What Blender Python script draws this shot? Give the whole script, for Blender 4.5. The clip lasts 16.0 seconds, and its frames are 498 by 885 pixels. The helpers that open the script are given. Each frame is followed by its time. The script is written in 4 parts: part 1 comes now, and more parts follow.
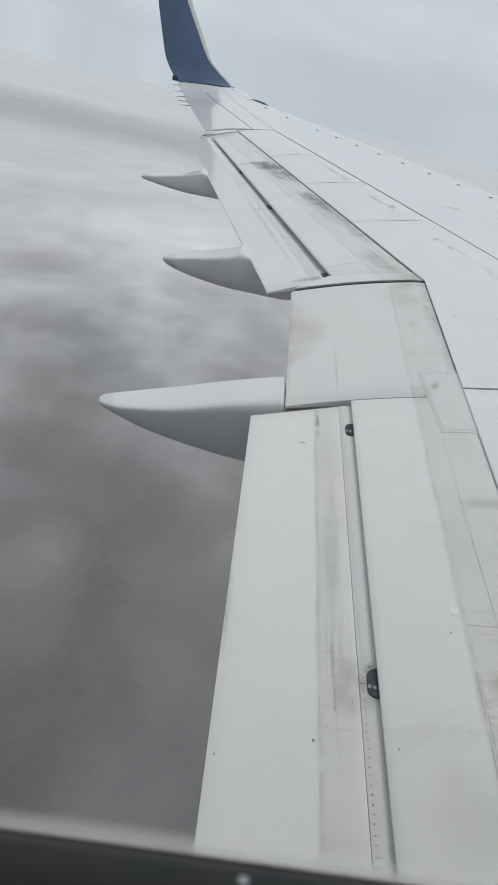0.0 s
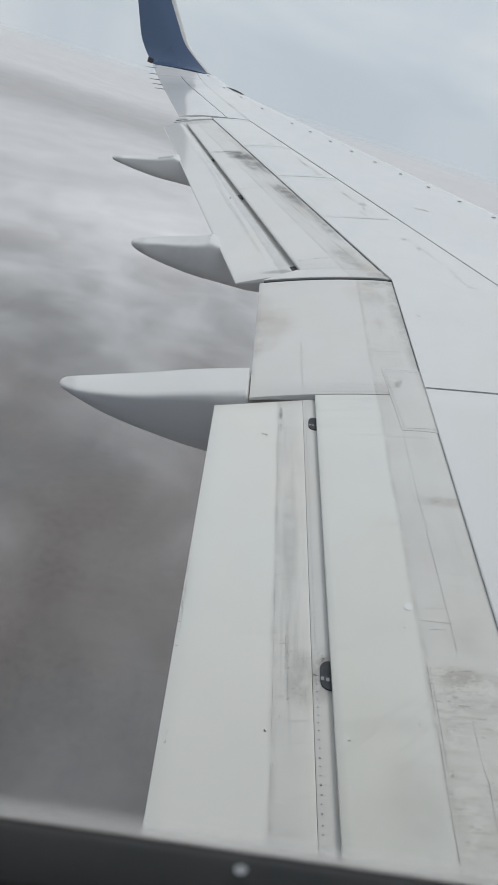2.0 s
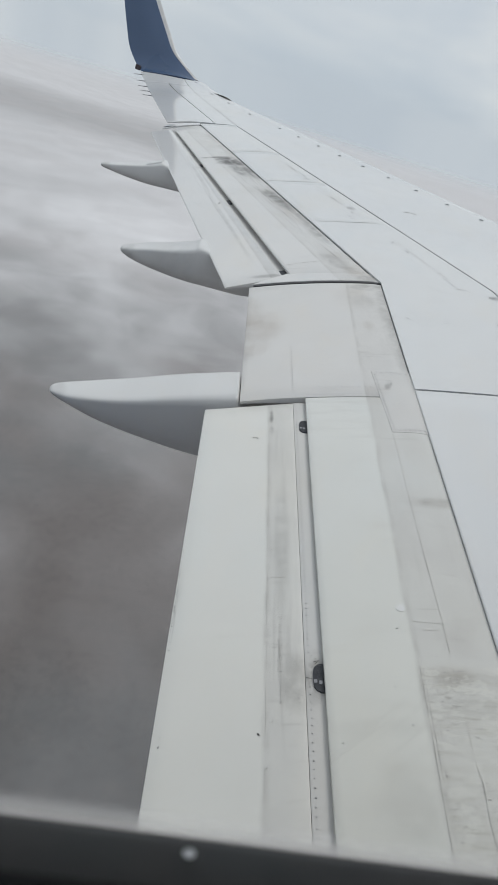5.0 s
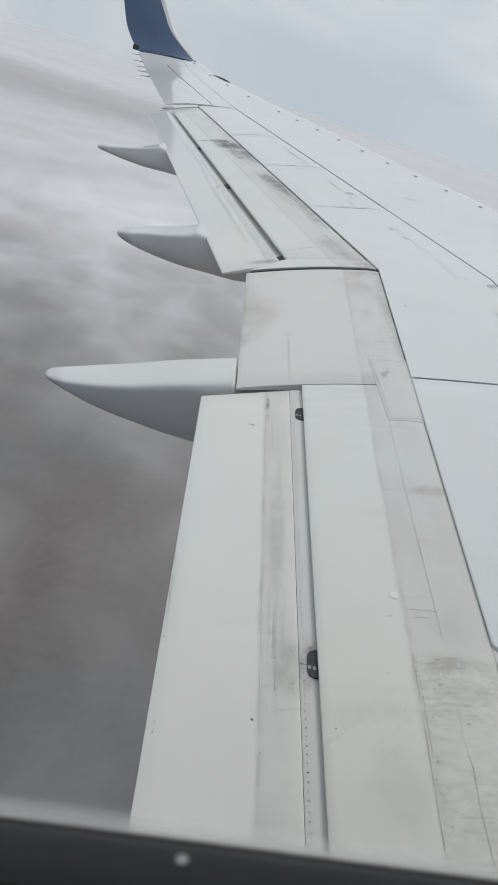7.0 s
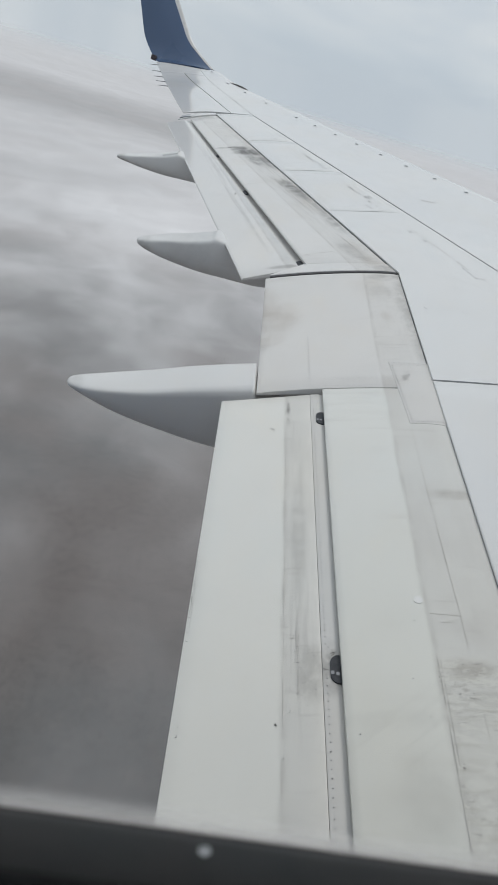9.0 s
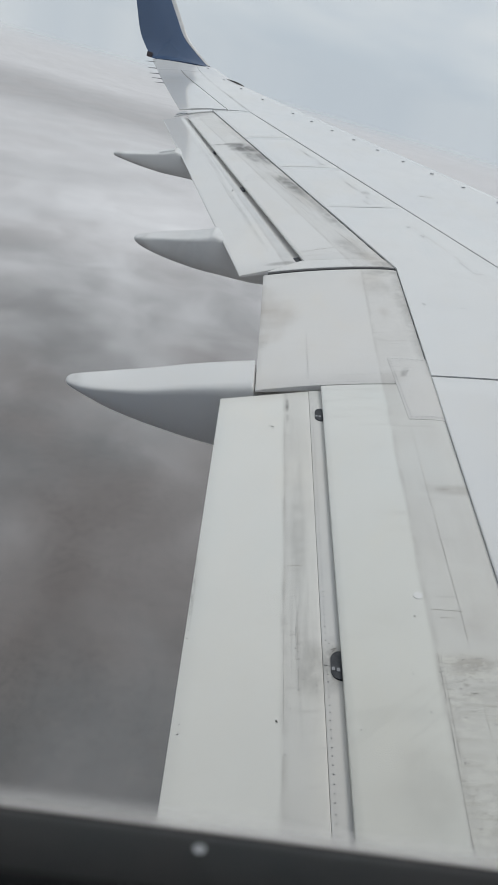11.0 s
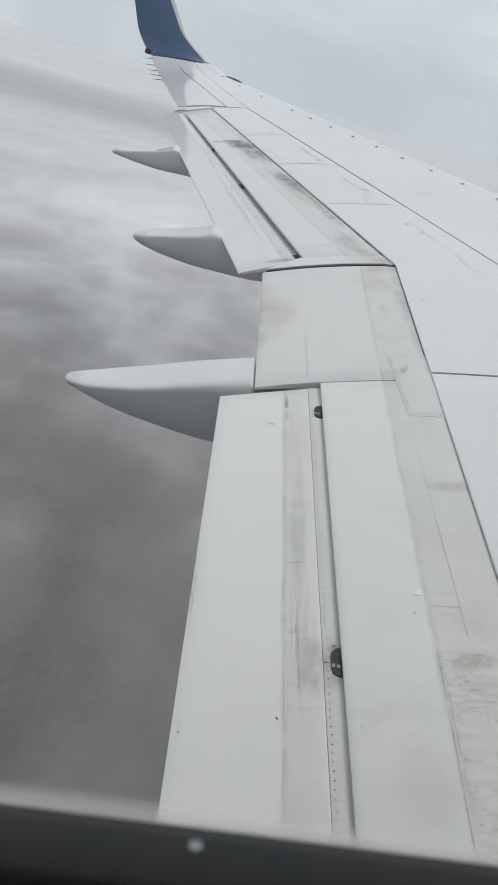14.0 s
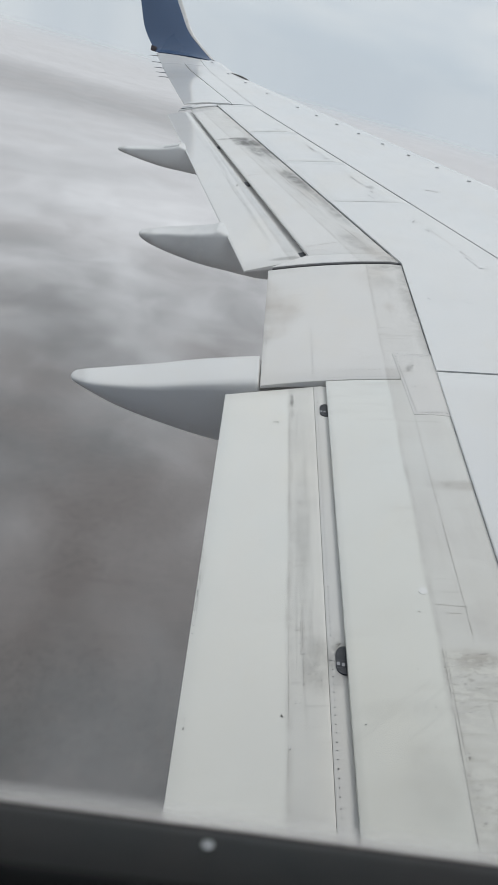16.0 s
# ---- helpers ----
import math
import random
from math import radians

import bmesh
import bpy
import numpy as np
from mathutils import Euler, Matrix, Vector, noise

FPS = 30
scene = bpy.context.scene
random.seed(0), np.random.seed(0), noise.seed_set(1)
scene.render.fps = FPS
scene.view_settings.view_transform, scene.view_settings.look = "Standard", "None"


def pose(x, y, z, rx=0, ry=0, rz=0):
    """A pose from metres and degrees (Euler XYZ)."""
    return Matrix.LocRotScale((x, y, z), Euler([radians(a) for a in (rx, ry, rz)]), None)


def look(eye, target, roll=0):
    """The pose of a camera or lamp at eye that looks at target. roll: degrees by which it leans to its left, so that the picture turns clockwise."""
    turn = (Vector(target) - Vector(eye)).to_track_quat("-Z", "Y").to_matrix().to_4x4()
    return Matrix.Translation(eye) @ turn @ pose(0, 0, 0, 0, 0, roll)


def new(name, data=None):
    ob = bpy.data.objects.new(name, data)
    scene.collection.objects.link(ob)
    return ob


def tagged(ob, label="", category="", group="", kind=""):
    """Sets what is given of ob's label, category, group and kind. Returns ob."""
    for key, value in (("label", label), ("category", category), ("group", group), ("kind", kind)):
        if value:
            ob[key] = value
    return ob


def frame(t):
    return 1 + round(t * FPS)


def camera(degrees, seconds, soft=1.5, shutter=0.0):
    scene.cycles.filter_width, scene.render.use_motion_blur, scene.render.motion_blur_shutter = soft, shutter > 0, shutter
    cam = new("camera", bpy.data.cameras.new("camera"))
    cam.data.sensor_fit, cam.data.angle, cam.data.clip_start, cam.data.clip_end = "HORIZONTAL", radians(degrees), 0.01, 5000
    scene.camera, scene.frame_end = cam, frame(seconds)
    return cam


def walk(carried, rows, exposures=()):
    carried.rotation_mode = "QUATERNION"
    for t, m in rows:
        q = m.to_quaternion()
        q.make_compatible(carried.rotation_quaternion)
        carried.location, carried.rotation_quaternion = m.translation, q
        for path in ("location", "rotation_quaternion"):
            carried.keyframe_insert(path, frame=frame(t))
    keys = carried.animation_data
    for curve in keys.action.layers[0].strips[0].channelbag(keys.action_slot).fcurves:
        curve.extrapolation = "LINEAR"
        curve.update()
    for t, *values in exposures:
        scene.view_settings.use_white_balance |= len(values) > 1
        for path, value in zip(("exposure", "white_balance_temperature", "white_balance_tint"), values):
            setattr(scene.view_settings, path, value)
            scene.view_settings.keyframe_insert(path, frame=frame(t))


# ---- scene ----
ATT = pose(0, 0, 0, 0, -8.4, 0)  # nose-up attitude of the aircraft; x forward, y outboard
cam = camera(40.4, 16.0, soft=1.1)
PATH = [
    (0, (0.013, 0.047, 1.923), (-0.042, 1.83, 1.019), 4.2),
    (0.5, (0.008, 0.047, 1.9239), (-0.021, 1.833, 1.0254), 5.6),
    (1, (0.003, 0.052, 1.9172), (0.016, 1.834, 1.0097), 7.0),
    (1.5, (0.001, 0.055, 1.912), (0.04, 1.83, 0.99), 7.6),
    (2, (0.0, 0.053, 1.911), (0.065, 1.83, 0.997), 8.4),
    (2.5, (0.001, 0.05, 1.913), (0.084, 1.831, 1.006), 8.6),
    (3, (0.004, 0.053, 1.91), (0.097, 1.834, 1.005), 8.7),
    (3.5, (0.005, 0.047, 1.916), (0.099, 1.836, 1.028), 8.7),
    (3.7, (0.009, 0.05, 1.905), (0.104, 1.847, 1.032), 8.6),
    (6, (0.014, 0.052, 1.91), (0.088, 1.825, 0.989), 7.6),
    (6.5, (0.015, 0.051, 1.913), (0.091, 1.822, 0.987), 7.7),
    (7, (0.012, 0.054, 1.912), (0.112, 1.82, 0.977), 8.6),
    (7.5, (0.012, 0.055, 1.909), (0.107, 1.817, 0.968), 8.1),
    (8, (0.012, 0.053, 1.909), (0.072, 1.818, 0.969), 7.4),
    (8.5, (0.011, 0.052, 1.909), (0.045, 1.82, 0.975), 7.2),
    (9, (0.013, 0.054, 1.906), (0.05, 1.826, 0.979), 7.1),
    (11.5, (0.015, 0.053, 1.909), (0.051, 1.819, 0.972), 6.5),
    (12, (0.015, 0.052, 1.91), (0.046, 1.818, 0.971), 6.3),
    (12.5, (0.016, 0.054, 1.907), (0.044, 1.82, 0.969), 6.2),
    (13, (0.016, 0.052, 1.91), (0.054, 1.817, 0.972), 6.5),
    (13.5, (0.016, 0.053, 1.909), (0.065, 1.818, 0.969), 6.6),
    (14, (0.016, 0.054, 1.907), (0.057, 1.818, 0.966), 6.5),
    (14.5, (0.016, 0.055, 1.905), (0.047, 1.818, 0.961), 6.1),
    (15, (0.016, 0.054, 1.907), (0.038, 1.814, 0.957), 5.7),
    (15.5, (0.015, 0.053, 1.91), (0.036, 1.811, 0.957), 6.0),
    (16, (0.014, 0.051, 1.913), (0.041, 1.811, 0.964), 6.4),
]
walk(cam, [(t, ATT @ look(eye, target, roll)) for t, eye, target, roll in PATH],
     [(0.0, -0.03, 6430, 10), (1.5, -0.03, 6430, 10), (3.0, -0.06, 6430, 10), (3.7, -0.07, 6440, 10), (6.0, -0.03, 6470, 10), (8.5, -0.02, 6480, 10), (11.5, -0.04, 6480, 10), (13.0, 0.0, 6480, 10), (14.5, 0.03, 6480, 10),
      (16.0, 0.05, 6480, 10)])
cam.data.dof.use_dof, cam.data.dof.focus_distance, cam.data.dof.aperture_fstop = True, 6.0, 22.0

# ---- world, sun ----
world = bpy.data.worlds.new("overcast_sky")
scene.world = world
world.use_nodes = True
wt = world.node_tree
wt.nodes.clear()


def link(tree, a, ai, b, bi):
    tree.links.new(a.outputs[ai], b.inputs[bi])


def node(tree, kind, **props):
    n = tree.nodes.new(kind)
    for k, v in props.items():
        if k in n.inputs:
            n.inputs[k].default_value = v
    return n


SUN_EL, SUN_AZ = 66, 5  # degrees above the horizon; from forward towards outboard
w_geo = node(wt, "ShaderNodeTexCoord")
w_sep = node(wt, "ShaderNodeSeparateXYZ")
w_max = node(wt, "ShaderNodeMath")
w_max.operation = "MAXIMUM"
w_max.inputs[1].default_value = 0.03
w_com = node(wt, "ShaderNodeCombineXYZ")
w_sky = node(wt, "ShaderNodeTexSky")
w_sky.sky_type, w_sky.sun_disc = "NISHITA", False
w_sky.sun_elevation, w_sky.sun_rotation = radians(SUN_EL), radians(90 - SUN_AZ)
w_sky.air_density, w_sky.dust_density = 1.0, 2.0
w_bg1 = node(wt, "ShaderNodeBackground", Strength=0.11)
w_bg2 = node(wt, "ShaderNodeBackground", Strength=0.72)
w_map = node(wt, "ShaderNodeMapping")
w_map.inputs["Scale"].default_value = (1.3, 1.3, 5.0)
w_noise = node(wt, "ShaderNodeTexNoise", Scale=1.7, Detail=4.0, Roughness=0.5, Distortion=0.4)
w_ramp = node(wt, "ShaderNodeMapRange")
for i, v in enumerate((0.3, 0.7, 0.88, 0.98)):
    w_ramp.inputs[i + 1].default_value = v
w_col = node(wt, "ShaderNodeMix")
w_col.data_type = "RGBA"
w_col.inputs[6].default_value, w_col.inputs[7].default_value = (0.765, 0.86, 0.955, 1), (1.0, 1.05, 1.075, 1)
w_mix = node(wt, "ShaderNodeMixShader")
w_out = node(wt, "ShaderNodeOutputWorld")
link(wt, w_geo, "Generated", w_sep, 0)
link(wt, w_sep, "Z", w_max, 0)
link(wt, w_sep, "X", w_com, "X")
link(wt, w_sep, "Y", w_com, "Y")
link(wt, w_max, 0, w_com, "Z")
link(wt, w_com, 0, w_sky, 0)
link(wt, w_com, 0, w_map, 0)
link(wt, w_map, 0, w_noise, 0)
link(wt, w_noise, "Fac", w_ramp, 0)
w_soft = node(wt, "ShaderNodeMapRange")
for i, v in enumerate((0.36, 0.62, 0.0, 1.0)):
    w_soft.inputs[i + 1].default_value = v
link(wt, w_noise, "Fac", w_soft, 0)
link(wt, w_soft, 0, w_col, 0)
link(wt, w_sky, 0, w_bg1, 0)
link(wt, w_col, 2, w_bg2, 0)
link(wt, w_ramp, 0, w_mix, 0)
link(wt, w_bg1, 0, w_mix, 1)
link(wt, w_bg2, 0, w_mix, 2)
link(wt, w_mix, 0, w_out, 0)

sun_data = bpy.data.lights.new("sun", "SUN")
sun_data.energy, sun_data.angle, sun_data.color = 0.96, radians(24), (1.0, 0.97, 0.93)
sun = new("sun", sun_data)
az, el = radians(SUN_AZ), radians(SUN_EL)
sun.matrix_world = look(Vector((math.cos(az) * math.cos(el), math.sin(az) * math.cos(el), math.sin(el))) * 50, (0, 0, 0))


# ---- materials ----
class Nodes:
    """A small builder of node materials."""

    def __init__(self, name):
        self.mat = bpy.data.materials.new(name)
        self.mat.use_nodes = True
        self.tree = self.mat.node_tree
        self.bsdf = self.tree.nodes["Principled BSDF"]
        self.co = self.tree.nodes.new("ShaderNodeTexCoord").outputs["Object"]
        sep = self.tree.nodes.new("ShaderNodeSeparateXYZ")
        self.tree.links.new(self.co, sep.inputs[0])
        self.x, self.y, self.z = sep.outputs

    def put(self, sock, v):
        if isinstance(v, (int, float)):
            sock.default_value = v
        elif isinstance(v, tuple):
            sock.default_value = (*v, 1) if len(v) == 3 and sock.type == "RGBA" else v
        else:
            self.tree.links.new(v, sock)

    def math(self, op, a, b=0.0, c=0.0, clamp=False):
        n = self.tree.nodes.new("ShaderNodeMath")
        n.operation, n.use_clamp = op, clamp
        for i, v in enumerate((a, b, c)):
            self.put(n.inputs[i], v)
        return n.outputs[0]

    def noise(self, scale, stretch=(1, 1, 1), detail=4.0, rough=0.55, shift=(0, 0, 0), distortion=0.0):
        m = self.tree.nodes.new("ShaderNodeMapping")
        m.inputs["Scale"].default_value, m.inputs["Location"].default_value = stretch, shift
        self.tree.links.new(self.co, m.inputs[0])
        n = self.tree.nodes.new("ShaderNodeTexNoise")
        for k, v in (("Scale", scale), ("Detail", detail), ("Roughness", rough), ("Distortion", distortion)):
            n.inputs[k].default_value = v
        self.tree.links.new(m.outputs[0], n.inputs[0])
        return n.outputs["Fac"]

    def ramp(self, v, a, b, lo=0.0, hi=1.0, smooth=True):
        n = self.tree.nodes.new("ShaderNodeMapRange")
        n.interpolation_type = "SMOOTHSTEP" if smooth else "LINEAR"
        for i, k in enumerate((v, a, b, lo, hi)):
            self.put(n.inputs[i], k)
        return n.outputs[0]

    def mix(self, fac, a, b):
        n = self.tree.nodes.new("ShaderNodeMix")
        n.data_type = "RGBA"
        self.put(n.inputs[0], fac)
        self.put(n.inputs[6], a)
        self.put(n.inputs[7], b)
        return n.outputs[2]

    def spot(self, cx, cy, rx, ry, slope=0.0):
        """A soft oval mask about (cx, cy); slope shears it along the span."""
        dx = self.math("SUBTRACT", self.x, cx)
        dy = self.math("SUBTRACT", self.y, cy)
        dx = self.math("DIVIDE", self.math("SUBTRACT", dx, self.math("MULTIPLY", dy, slope)), rx)
        dy = self.math("DIVIDE", dy, ry)
        d = self.math("SQRT", self.math("ADD", self.math("MULTIPLY", dx, dx), self.math("MULTIPLY", dy, dy)))
        return self.ramp(d, 0.3, 1.0, 1.0, 0.0)

    def bump(self, h, strength=0.2, distance=0.01):
        n = self.tree.nodes.new("ShaderNodeBump")
        n.inputs["Strength"].default_value, n.inputs["Distance"].default_value = strength, distance
        self.tree.links.new(h, n.inputs["Height"])
        self.tree.links.new(n.outputs[0], self.bsdf.inputs["Normal"])

    def done(self, color, rough=0.4, metal=0.0, coat=0.0):
        self.put(self.bsdf.inputs["Base Color"], color)
        self.put(self.bsdf.inputs["Roughness"], rough)
        self.put(self.bsdf.inputs["Metallic"], metal)
        self.bsdf.inputs["Coat Weight"].default_value = coat
        self.bsdf.inputs["Coat Roughness"].default_value = 0.05
        return self.mat


def paint(name, base, grime=0.12, streak=0.10, band=None, stains=(), speck=0.5, rough=0.42, coat=0.15, grime_color=(0.44, 0.40, 0.355), zone=None, rakes=(), washes=(), root_warmth=0.0):
    """Weathered aircraft paint. band: (x0, x1, slope, y0, tint, amount), a stripe of duller finish along the span.
    stains: (x, y, rx, ry, slope, amount), soft dark ovals, most of them soot marks."""
    m = Nodes(name)
    cloud = m.noise(0.9, (1, 1, 1), 3)
    blotch = m.noise(4.5, (1.0, 0.8, 1), 4, 0.6, (1, 8, 0))
    grain = m.noise(26, (0.35, 1.6, 1), 4, 0.6)
    flow = m.noise(6.0, (0.4, 3.0, 1), 5, 0.62, (3.1, 0, 0))
    soot = m.noise(10.0, (1.0, 0.75, 1), 6, 0.72, (0, 5, 0), 0.4)
    hair = m.noise(40.0, (0.07, 1.4, 1), 3, 0.6, (9, 0, 0))
    col = m.mix(m.ramp(cloud, 0.3, 0.75, 0.0, grime), base, tuple(c * 0.86 for c in base))
    col = m.mix(m.ramp(blotch, 0.45, 0.75, 0.0, 0.16), col, tuple(c * 0.80 for c in base))
    tone = m.noise(1.7, (1.3, 0.7, 1), 4, 0.6, (5, 2, 0))
    col = m.mix(m.ramp(tone, 0.5, 0.72, 0.0, 0.45), col, (base[0] * 0.99, base[1] * 0.955, base[2] * 0.90))
    col = m.mix(m.ramp(tone, 0.5, 0.3, 0.0, 0.4), col, (base[0] * 0.94, base[1] * 0.975, base[2] * 1.0))
    col = m.mix(m.math("MULTIPLY", m.ramp(flow, 0.52, 0.8), streak), col, grime_color)
    if root_warmth:  # warmer tone towards the root
        col = m.mix(m.math("MULTIPLY", m.ramp(m.math("ADD", m.y, m.math("MULTIPLY", cloud, 0.8)), 3.4, 1.7), root_warmth), col, (base[0] * 0.995, base[1] * 0.975, base[2] * 0.90))
    if band:
        x0, x1, slope, y0, tint, amount = band
        s = m.math("SUBTRACT", m.x, m.math("MULTIPLY", m.math("SUBTRACT", m.y, y0), slope))
        s = m.math("ADD", s, m.math("MULTIPLY", m.math("SUBTRACT", m.noise(3.0, (0.2, 1, 1)), 0.5), 0.03))
        inside = m.math("MULTIPLY", m.ramp(s, x0 - 0.025, x0 + 0.02), m.ramp(s, x1 - 0.02, x1 + 0.02, 1.0, 0.0))
        worn = m.math("MULTIPLY", inside, m.ramp(blotch, 0.25, 0.75, amount * 0.5, amount))
        col = m.mix(worn, col, tint)
        rim = m.math("MULTIPLY", m.ramp(s, x0 - 0.016, x0), m.ramp(s, x0, x0 + 0.022, 1.0, 0.0))
        col = m.mix(m.math("MULTIPLY", rim, m.ramp(soot, 0.35, 0.65, 0.05, 0.34)), col, (0.36, 0.335, 0.30))
        col = m.mix(m.math("MULTIPLY", m.math("MULTIPLY", inside, m.ramp(hair, 0.55, 0.75)), 0.22), col, (0.34, 0.31, 0.28))
    for slope, yref, s0, s1, y0, y1, amount in rakes:
        s = m.math("SUBTRACT", m.x, m.math("MULTIPLY", m.math("SUBTRACT", m.y, yref), slope))
        vec = m.tree.nodes.new("ShaderNodeCombineXYZ")
        m.put(vec.inputs[0], m.math("MULTIPLY", s, 48.0 if slope < 0.5 else 24.0))
        m.put(vec.inputs[1], m.math("MULTIPLY", m.y, 2.2))
        lines = m.tree.nodes.new("ShaderNodeTexNoise")
        for k, v in (("Scale", 1.0), ("Detail", 5.0), ("Roughness", 0.65)):
            lines.inputs[k].default_value = v
        m.put(lines.inputs[0], vec.outputs[0])
        w, h = (s1 - s0) * 0.3, (y1 - y0) * 0.3
        here = m.math("MULTIPLY", m.math("MULTIPLY", m.ramp(s, s0, s0 + w), m.ramp(s, s1 - w, s1, 1.0, 0.0)), m.math("MULTIPLY", m.ramp(m.y, y0, y0 + h), m.ramp(m.y, y1 - h, y1, 1.0, 0.0)))
        col = m.mix(m.math("MULTIPLY", here, m.ramp(lines.outputs["Fac"], 0.47, 0.68, 0.0, amount)), col, (0.20, 0.185, 0.165))
    for cx, cy, rx, ry, slope, amount in washes:
        k = m.math("MULTIPLY", m.spot(cx, cy, rx, ry, slope), m.ramp(blotch, 0.25, 0.7, 0.45, 1.0))
        col = m.mix(m.math("MULTIPLY", k, amount), col, (0.36, 0.295, 0.235))
    if zone:
        area = m.math("MULTIPLY", m.ramp(m.x, zone[0] - 0.02, zone[0] + 0.02), m.ramp(m.y, zone[1] - 0.03, zone[1] + 0.03, 1.0, 0.0))
        dash = m.noise(75.0, (0.30, 1.0, 1), 5, 0.75, (2, 2, 0))
        flake = m.noise(34.0, (0.6, 1.0, 1), 4, 0.6, (4, 1, 0), 0.3)
        patch = m.noise(9.0, (0.8, 1.0, 1), 3, 0.5, (1, 6, 0))
        col = m.mix(m.math("MULTIPLY", area, m.ramp(hair, 0.42, 0.68, 0.10, 0.34)), col, (0.56, 0.535, 0.44))
        col = m.mix(m.math("MULTIPLY", area, m.ramp(flake, 0.50, 0.58, 0.0, 0.55)), col, (0.76, 0.745, 0.675))
        col = m.mix(m.math("MULTIPLY", m.math("MULTIPLY", area, m.ramp(patch, 0.42, 0.60)), m.ramp(dash, 0.50, 0.70, 0.0, 0.55)), col, (0.33, 0.305, 0.26))
    for cx, cy, rx, ry, slope, amount in stains:
        k = m.math("MULTIPLY", m.spot(cx, cy, rx, ry, slope), m.ramp(soot, 0.30, 0.62, 0.12, 1.0))
        col = m.mix(m.math("MULTIPLY", k, amount), col, (0.068, 0.057, 0.046))
    if speck:
        fleck = m.noise(60, (1, 1, 1), 2, 0.5, (7, 3, 0))
        col = m.mix(m.math("MULTIPLY", m.ramp(fleck, 0.78, 0.83), speck), col, (0.15, 0.14, 0.13))
    m.bump(m.math("ADD", m.noise(2.2, (1, 1, 1), 2), m.math("MULTIPLY", grain, 0.04)), 0.10, 0.02)
    return m.done(col, m.ramp(blotch, 0.25, 0.8, rough - 0.06, rough + 0.1), 0.0, coat)


WHITE = (0.765, 0.762, 0.748)
DULL = (0.62, 0.60, 0.565)
m_skin = paint("wing_paint", WHITE, 0.15, 0.05, coat=1.0)
m_spoiler = paint("spoiler_paint", WHITE, 0.15, 0.05, coat=0.6)
m_flap_in = paint("flap_paint", (0.785, 0.782, 0.738), 0.2, 0.22, (0.80, 1.4, 0.018, 2.0, DULL, 0.75), [(0.95, 1.79, 0.2, 0.04, 0, 0.14), (0.98, 1.68, 0.2, 0.05, 0, 0.10), (0.62, 1.6, 0.2, 0.05, 0.9, 0.10), (0.70, 1.35, 0.15, 0.2, 0, 0.12), (1.05, 2.75, 0.2, 0.06, 0, 0.15)], zone=(0.79, 1.84), washes=[(0.90, 1.80, 0.12, 0.06, 0, 0.35), (1.06, 2.75, 0.2, 0.05, 0, 0.22), (0.98, 2.05, 0.16, 0.22, 0, 0.12), (0.95, 3.72, 0.2, 0.12, 0, 0.15), (0.55, 0.95, 0.6, 0.9, 0, 0.10)],
                  rakes=[(1.33, 1.51, 0.42, 0.64, 1.36, 1.80, 0.12), (1.25, 1.51, 0.62, 0.76, 1.40, 1.70, 0.10), (0.0, 0, 0.80, 1.12, 1.6, 3.6, 0.06), (0.0, 0, 0.78, 0.84, 1.2, 3.7, 0.14)], root_warmth=0.5)
# the long ovals at x = 1.13 darken the strip behind the spoiler edge
m_mid = paint("fairing_panel_paint", (0.745, 0.725, 0.695), 0.35, 0.14, (0.80, 1.4, 0.018, 2.0, DULL, 0.38),
              [(0.12, 4.27, 0.05, 0.10, 0, 0.16), (1.05, 5.42, 0.2, 0.1, 0, 0.4), (0.98, 5.1, 0.14, 0.2, 0, 0.16), (1.13, 4.9, 0.10, 0.75, 0, 0.30), (1.13, 4.3, 0.08, 0.7, 0, 0.22), (0.97, 3.84, 0.03, 0.07, 0.3, 0.5)],
              rakes=[(0, 0, 0.85, 1.14, 3.9, 5.5, 0.08), (0, 0, 0.09, 0.2, 4.0, 5.4, 0.05)],
              washes=[(0.15, 4.72, 0.26, 0.36, 0, 0.48), (0.10, 5.06, 0.14, 0.26, 0, 0.36), (0.14, 4.36, 0.16, 0.14, 0.4, 0.34), (0.95, 4.70, 0.06, 0.10, 0, 0.24), (0.88, 5.2, 0.2, 0.3, 0, 0.14), (0.9, 3.78, 0.1, 0.1, 0, 0.22)])
m_aft_in = paint("aft_flap_paint", (0.832, 0.818, 0.766), 0.15, 0.08, (0.27, 0.408, 0.0, 0, (0.635, 0.615, 0.575), 0.7),
                 [(0.38, 1.80, 0.09, 0.16, 0, 0.30), (0.284, 3.56, 0.014, 0.09, 0, 0.6), (0.284, 3.42, 0.012, 0.07, 0, 0.4), (0.33, 2.5, 0.05, 0.5, 0, 0.2)],
                 rakes=[(0, 0, 0.27, 0.40, 1.45, 2.35, 0.15), (0, 0, 0.28, 0.37, 2.6, 3.7, 0.15), (0, 0, -0.11, -0.07, 1.9, 2.6, 0.5)], root_warmth=0.25)
m_strip = paint("cove_strip_paint", (0.70, 0.685, 0.65), 0.3, 0.1, None, [(0.44, 1.82, 0.07, 0.14, 0, 0.6)])
